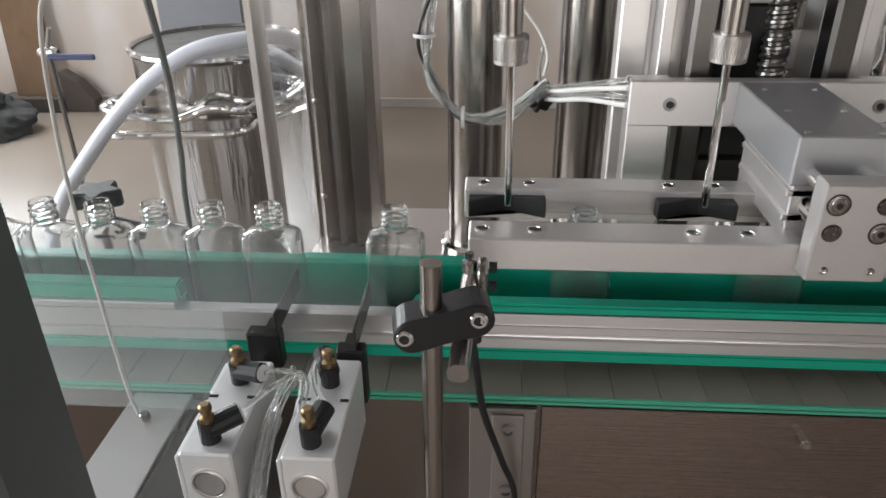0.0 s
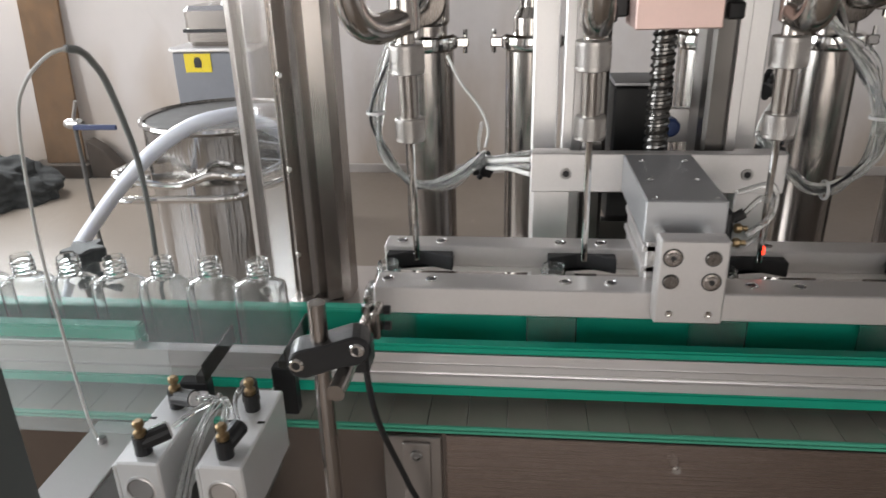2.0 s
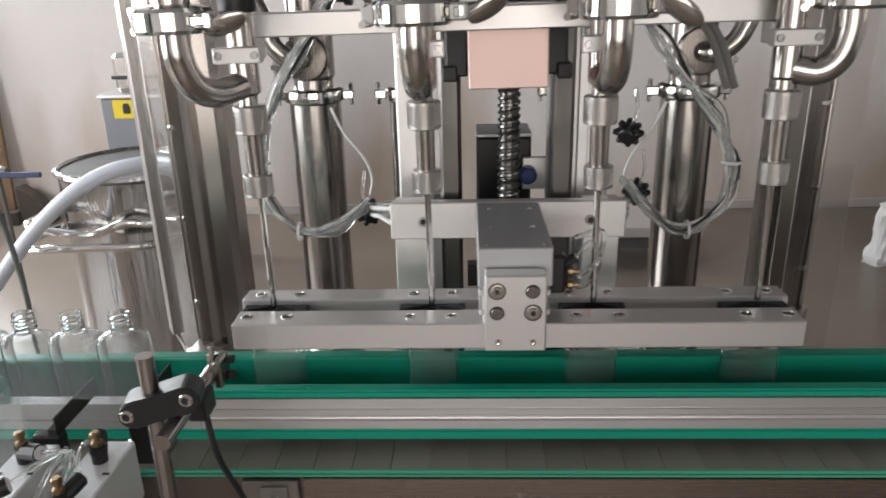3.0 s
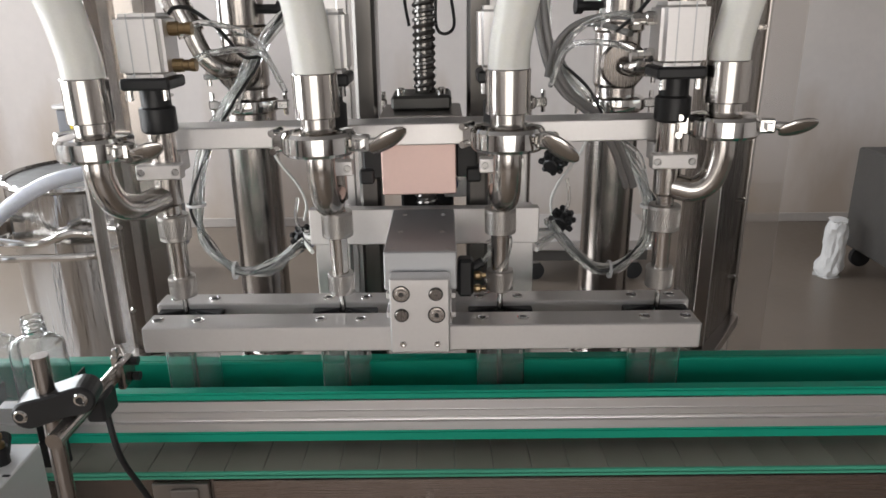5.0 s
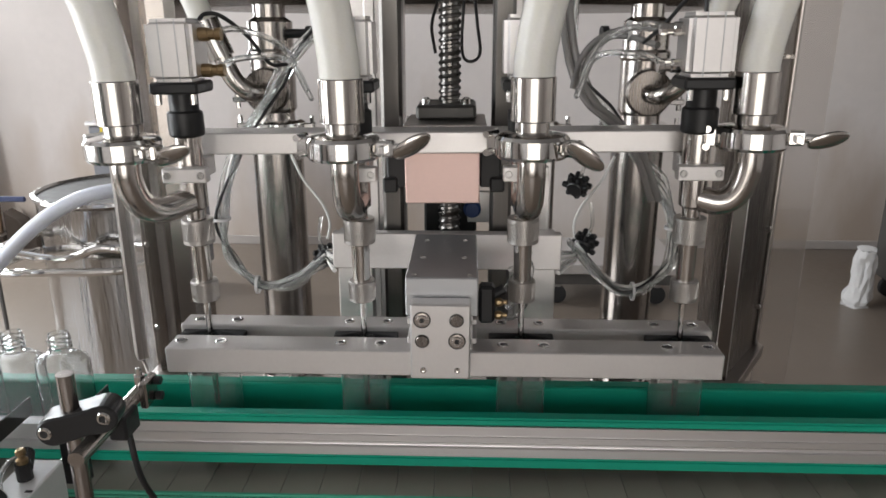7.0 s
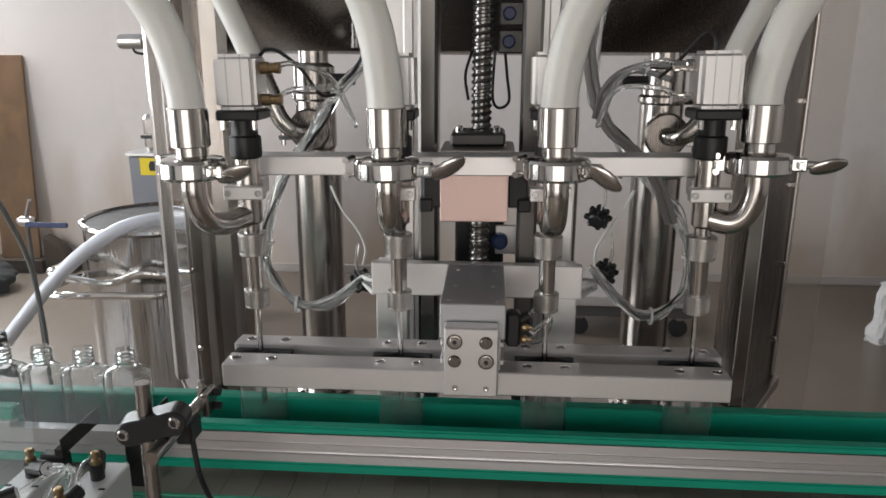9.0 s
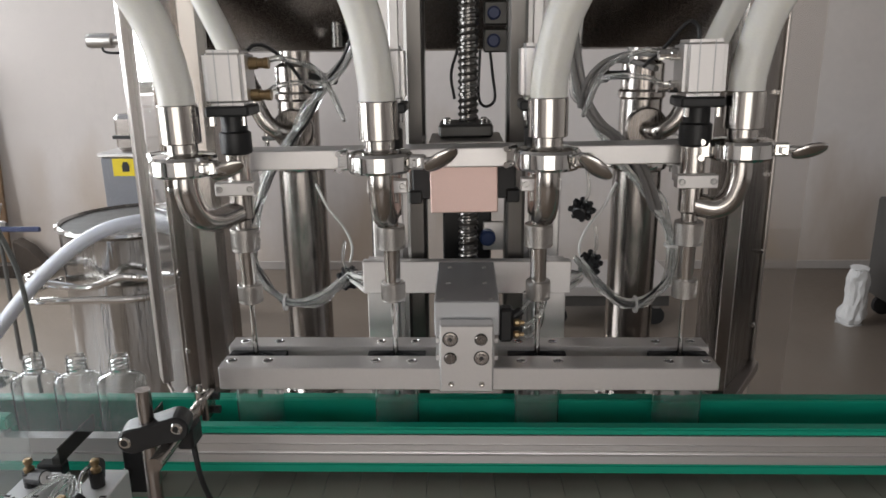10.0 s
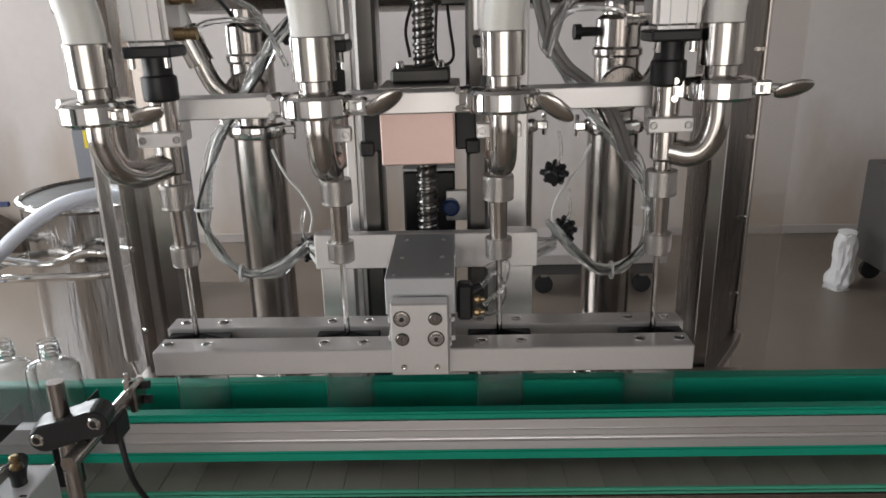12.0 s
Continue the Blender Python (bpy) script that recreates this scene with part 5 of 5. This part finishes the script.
stick = part("warning_sticker", box(bm_new(), -1.605, -1.485, 2.4815, 2.4848, 0.785, 0.865), YELLOW, cab, "yellow warning sticker")
part("symbol", prism(bm_new(), [(-1.56, 0.805), (-1.53, 0.805), (-1.527, 0.83), (-1.535, 0.85), (-1.555, 0.85), (-1.563, 0.83)], "y", 2.480, 2.4814), BLACK, stick)
for x in (-1.64, -1.36):
    for y in (2.52, 2.84):
        part("leg", box(bm_new(), x, x + 0.04, y, y + 0.04, 0, 0.12), SCREW, cab)
single("wooden_board", turned(box(bm_new(), -0.12, 0.12, -0.012, 0.012, 0, 1.24, 0.003), pose(-2.92, 3.46, 0.085, -4.5, 0, 4)), BOARD, "brown weathered board leaning upright against the wall", "board")
single("dark_block", box(bm_new(), -3.14, -2.76, 3.40, 3.53, 0, 0.085, 0.004), DARKBROWN, "dark brown low block under the leaning board", "timber")
single("dark_wedge", prism(bm_new(), [(-2.75, 0.0), (-2.57, 0.0), (-2.57, 0.07), (-2.66, 0.18), (-2.75, 0.235)], "y", 3.42, 3.52, 0.004), DARKBROWN, "dark brown wedge with a sloping edge at the wall's foot", "timber")
pile = bm_new()
bmesh.ops.create_icosphere(pile, subdivisions=6, radius=1)
for v in pile.verts:
    k = 1 + 0.25 * noise.noise(v.co * 2.2) + 0.08 * noise.noise(v.co * 7)
    v.co = Vector((-3.12 + v.co.x * 0.36 * k, 3.00 + v.co.y * 0.28 * k, max(0.0, 0.03 + v.co.z * 0.21 * k)))
for f in pile.faces:
    f.smooth = True
single("tarpaulin", pile, DARKPILE, "dark crumpled tarpaulin heap on the floor", "tarpaulin")
vv = thing("ball_valve", (-2.0, 2.55, 0.62), "steel pipe valve with a long dull blue lever", "valve")
part("body", lathe(bm_new(), [(0.014, -0.04), (0.022, -0.025), (0.022, 0.025), (0.014, 0.04)], (-2.0, 2.20, 0.62), "x", 16, True), KNURL, vv)
part("lever", box(bm_new(), -1.99, -1.80, 2.165, 2.18, 0.600, 0.622, 0.004), NAVY, vv, "dull blue lever")
part("pipe", rod(bm_new(), (-2.0, 2.20, 0.0), (-2.0, 2.20, 0.60), 0.009, 14), CARTM, vv)
part("stem", rod(bm_new(), (-2.0, 2.20, 0.64), (-1.96, 2.18, 0.72), 0.008, 8), SCREW, vv)

bag = bm_new()
bmesh.ops.create_icosphere(bag, subdivisions=4, radius=1)
for v in bag.verts:
    h = 0.5 + 0.5 * v.co.z
    w = 0.052 + 0.030 * max(0.0, 0.35 - h) / 0.35 + 0.012 * max(0.0, h - 0.7) + 0.012 * noise.noise(v.co * 3)
    fold = 1 + (0.035 if h > 0.3 else 0.09) * math.sin(7 * math.atan2(v.co.y, v.co.x) + 3 * v.co.z) + 0.03 * noise.noise(v.co * 6)
    flat = Vector((v.co.x, v.co.y))
    flat = flat * min(1.0, 0.75 / max(flat.length, 0.01)) if flat.length > 0.4 else flat * 1.8
    w *= 0.96
    v.co = Vector((1.935 - 0.022 * max(0.0, 0.4 - h) / 0.4 + flat.x * 1.3 * w * fold, 2.66 + flat.y * 1.3 * w * fold, max(0.0, 0.14 + 0.155 * v.co.z + 0.012 * noise.noise(v.co * 5))))
single("plastic_bag", bag, PAPERBAG, "crumpled white plastic bag standing on the floor", "bag")
tr = thing("low_trolley", (0.55, 2.7, 0), "low pale trolley with a dark underside and casters", "trolley")
part("deck", box(bm_new(), 0.36, 1.05, 2.58, 3.05, 0.165, 0.215, 0.004), ALU, tr)
part("underframe", box(bm_new(), 0.40, 1.01, 2.62, 3.01, 0.10, 0.163, 0.003), CARTM, tr)
for x in (0.47, 0.95):
    for y in (2.64, 2.98):
        part("caster", lathe(bm_new(), [(0.025, -0.013), (0.045, -0.011), (0.045, 0.011), (0.025, 0.013)], (x, y, 0.045), "y", 16), RUBBER, tr)
        part("caster_fork", box(bm_new(), x - 0.015, x + 0.015, y - 0.02, y + 0.02, 0.088, 0.10), SCREW, tr)
cart = thing("dark_cart", (2.2, 2.4, 0), "dark grey metal cart with a pole handle on the floor", "cart")
part("body", box(bm_new(), 2.08, 2.85, 2.25, 2.85, 0.10, 0.60, 0.01), CARTM, cart)
part("pole", rod(bm_new(), (2.12, 2.30, 0.58), (2.16, 2.30, 1.25), 0.014, 12), SCREW, cart)
part("cross_bar", rod(bm_new(), (2.15, 2.30, 1.24), (2.75, 2.30, 1.24), 0.014, 12), SCREW, cart)
for x in (2.14, 2.76):
    for y in (2.30, 2.78):
        part("wheel", lathe(bm_new(), [(0.03, -0.015), (0.05, -0.012), (0.05, 0.012), (0.03, 0.015)], (x, y, 0.05), "y", 18), RUBBER, cart)
        part("caster_fork", box(bm_new(), x - 0.02, x + 0.02, y - 0.022, y + 0.022, 0.085, 0.10), SCREW, cart)

# ---------- what moves ----------


def motions():
    def at(x, y, z):
        return pose(x, y, z)
    # carriage height: waits above, sinks into the bottles, rises slowly while they fill
    rows = [(0, 1.1185), (2.9, 1.1185), (3.1, 1.1180), (3.3, 1.1135), (3.5, 1.1060), (3.7, 1.0965), (4.5, 1.0430), (4.8, 1.0235), (5.0, 1.0190), (5.2, 1.0205), (5.5, 1.0240), (6.5, 1.0328), (7.5, 1.0415), (9.5, 1.0585), (10.5, 1.0672), (12, 1.0800)]
    walk(car, [(t, pose(-0.0012, 0.05, z, 0, -0.65, 0)) for t, z in rows])
    # the tube loops follow the carriage by half
    for lp in LOOPS:
        o = lp.location.copy()
        walk(lp, [(t, at(o.x, o.y, o.z + 0.5 * (z - 1.0330))) for t, z in rows])
    for lp in CLUSTERS.values():
        o = lp.location.copy()
        walk(lp, [(t, at(o.x, o.y, o.z + 0.28 * (z - 1.0672))) for t, z in rows])
    # gripper bars: open until the four bottles are in place
    for ob, y, d in ((front, -0.035, -0.0225), (back, 0.02, 0.0145)):
        z = ob.location.z
        walk(ob, [(t, at(0, y + d * u, z)) for t, u in ((0, 1), (2.0, 1), (2.3, 1), (2.333, 0.75), (2.4, 0.05), (2.433, 0), (3, 0), (12, 0))])
    # chain runs until the stop
    walk(chain, [(t, at(SPEED * (min(t, STOP) - STOP), -0.008, 0.849)) for t in (0, 1, 2, 2.2, 2.25, 2.3, 3, 12)])
    # bottles riding the chain to their stations
    for k, b in enumerate(MOVERS):
        rows = []
        for t in (0, 0.4, 0.45, 0.5, 1, 1.5, 2, 2.2, 2.25, 2.3, 3, 12):
            x = NX[k] + SPEED * (min(t, STOP) - STOP)
            rows.append((t, at(max(x, -0.444), -0.008, CHAIN_TOP)))
        walk(b, rows)
    for k, b in enumerate(QUEUE):
        x = -0.495 - 0.0503 * k
        walk(b, [(t, at(x + s, -0.008, CHAIN_TOP)) for t, s in ((0, 0), (0.42, 0), (0.46, 0.001), (0.9, 0.049), (0.95, 0.050), (1.3, 0.050), (1.34, 0.052), (1.72, 0.092), (1.76, 0.0935), (2.2, 0.0935), (12, 0.0935))])
    # stop blades in turn: 0 is out between the bottles, -0.024 drawn back
    for mv, rows in zip(STOPS, (((0, 0), (0.36, 0), (0.44, -0.024), (0.80, -0.024), (0.88, 0), (1.26, 0), (1.34, -0.024), (2, -0.024), (12, -0.024)),
                                ((0, -0.024), (0.36, -0.024), (0.44, 0), (0.72, 0), (0.78, -0.024), (1.26, -0.024), (1.34, 0), (2, 0), (12, 0)))):
        o = mv.location.copy()
        walk(mv, [(t, at(o.x, o.y + d, o.z)) for t, d in rows])


motions()
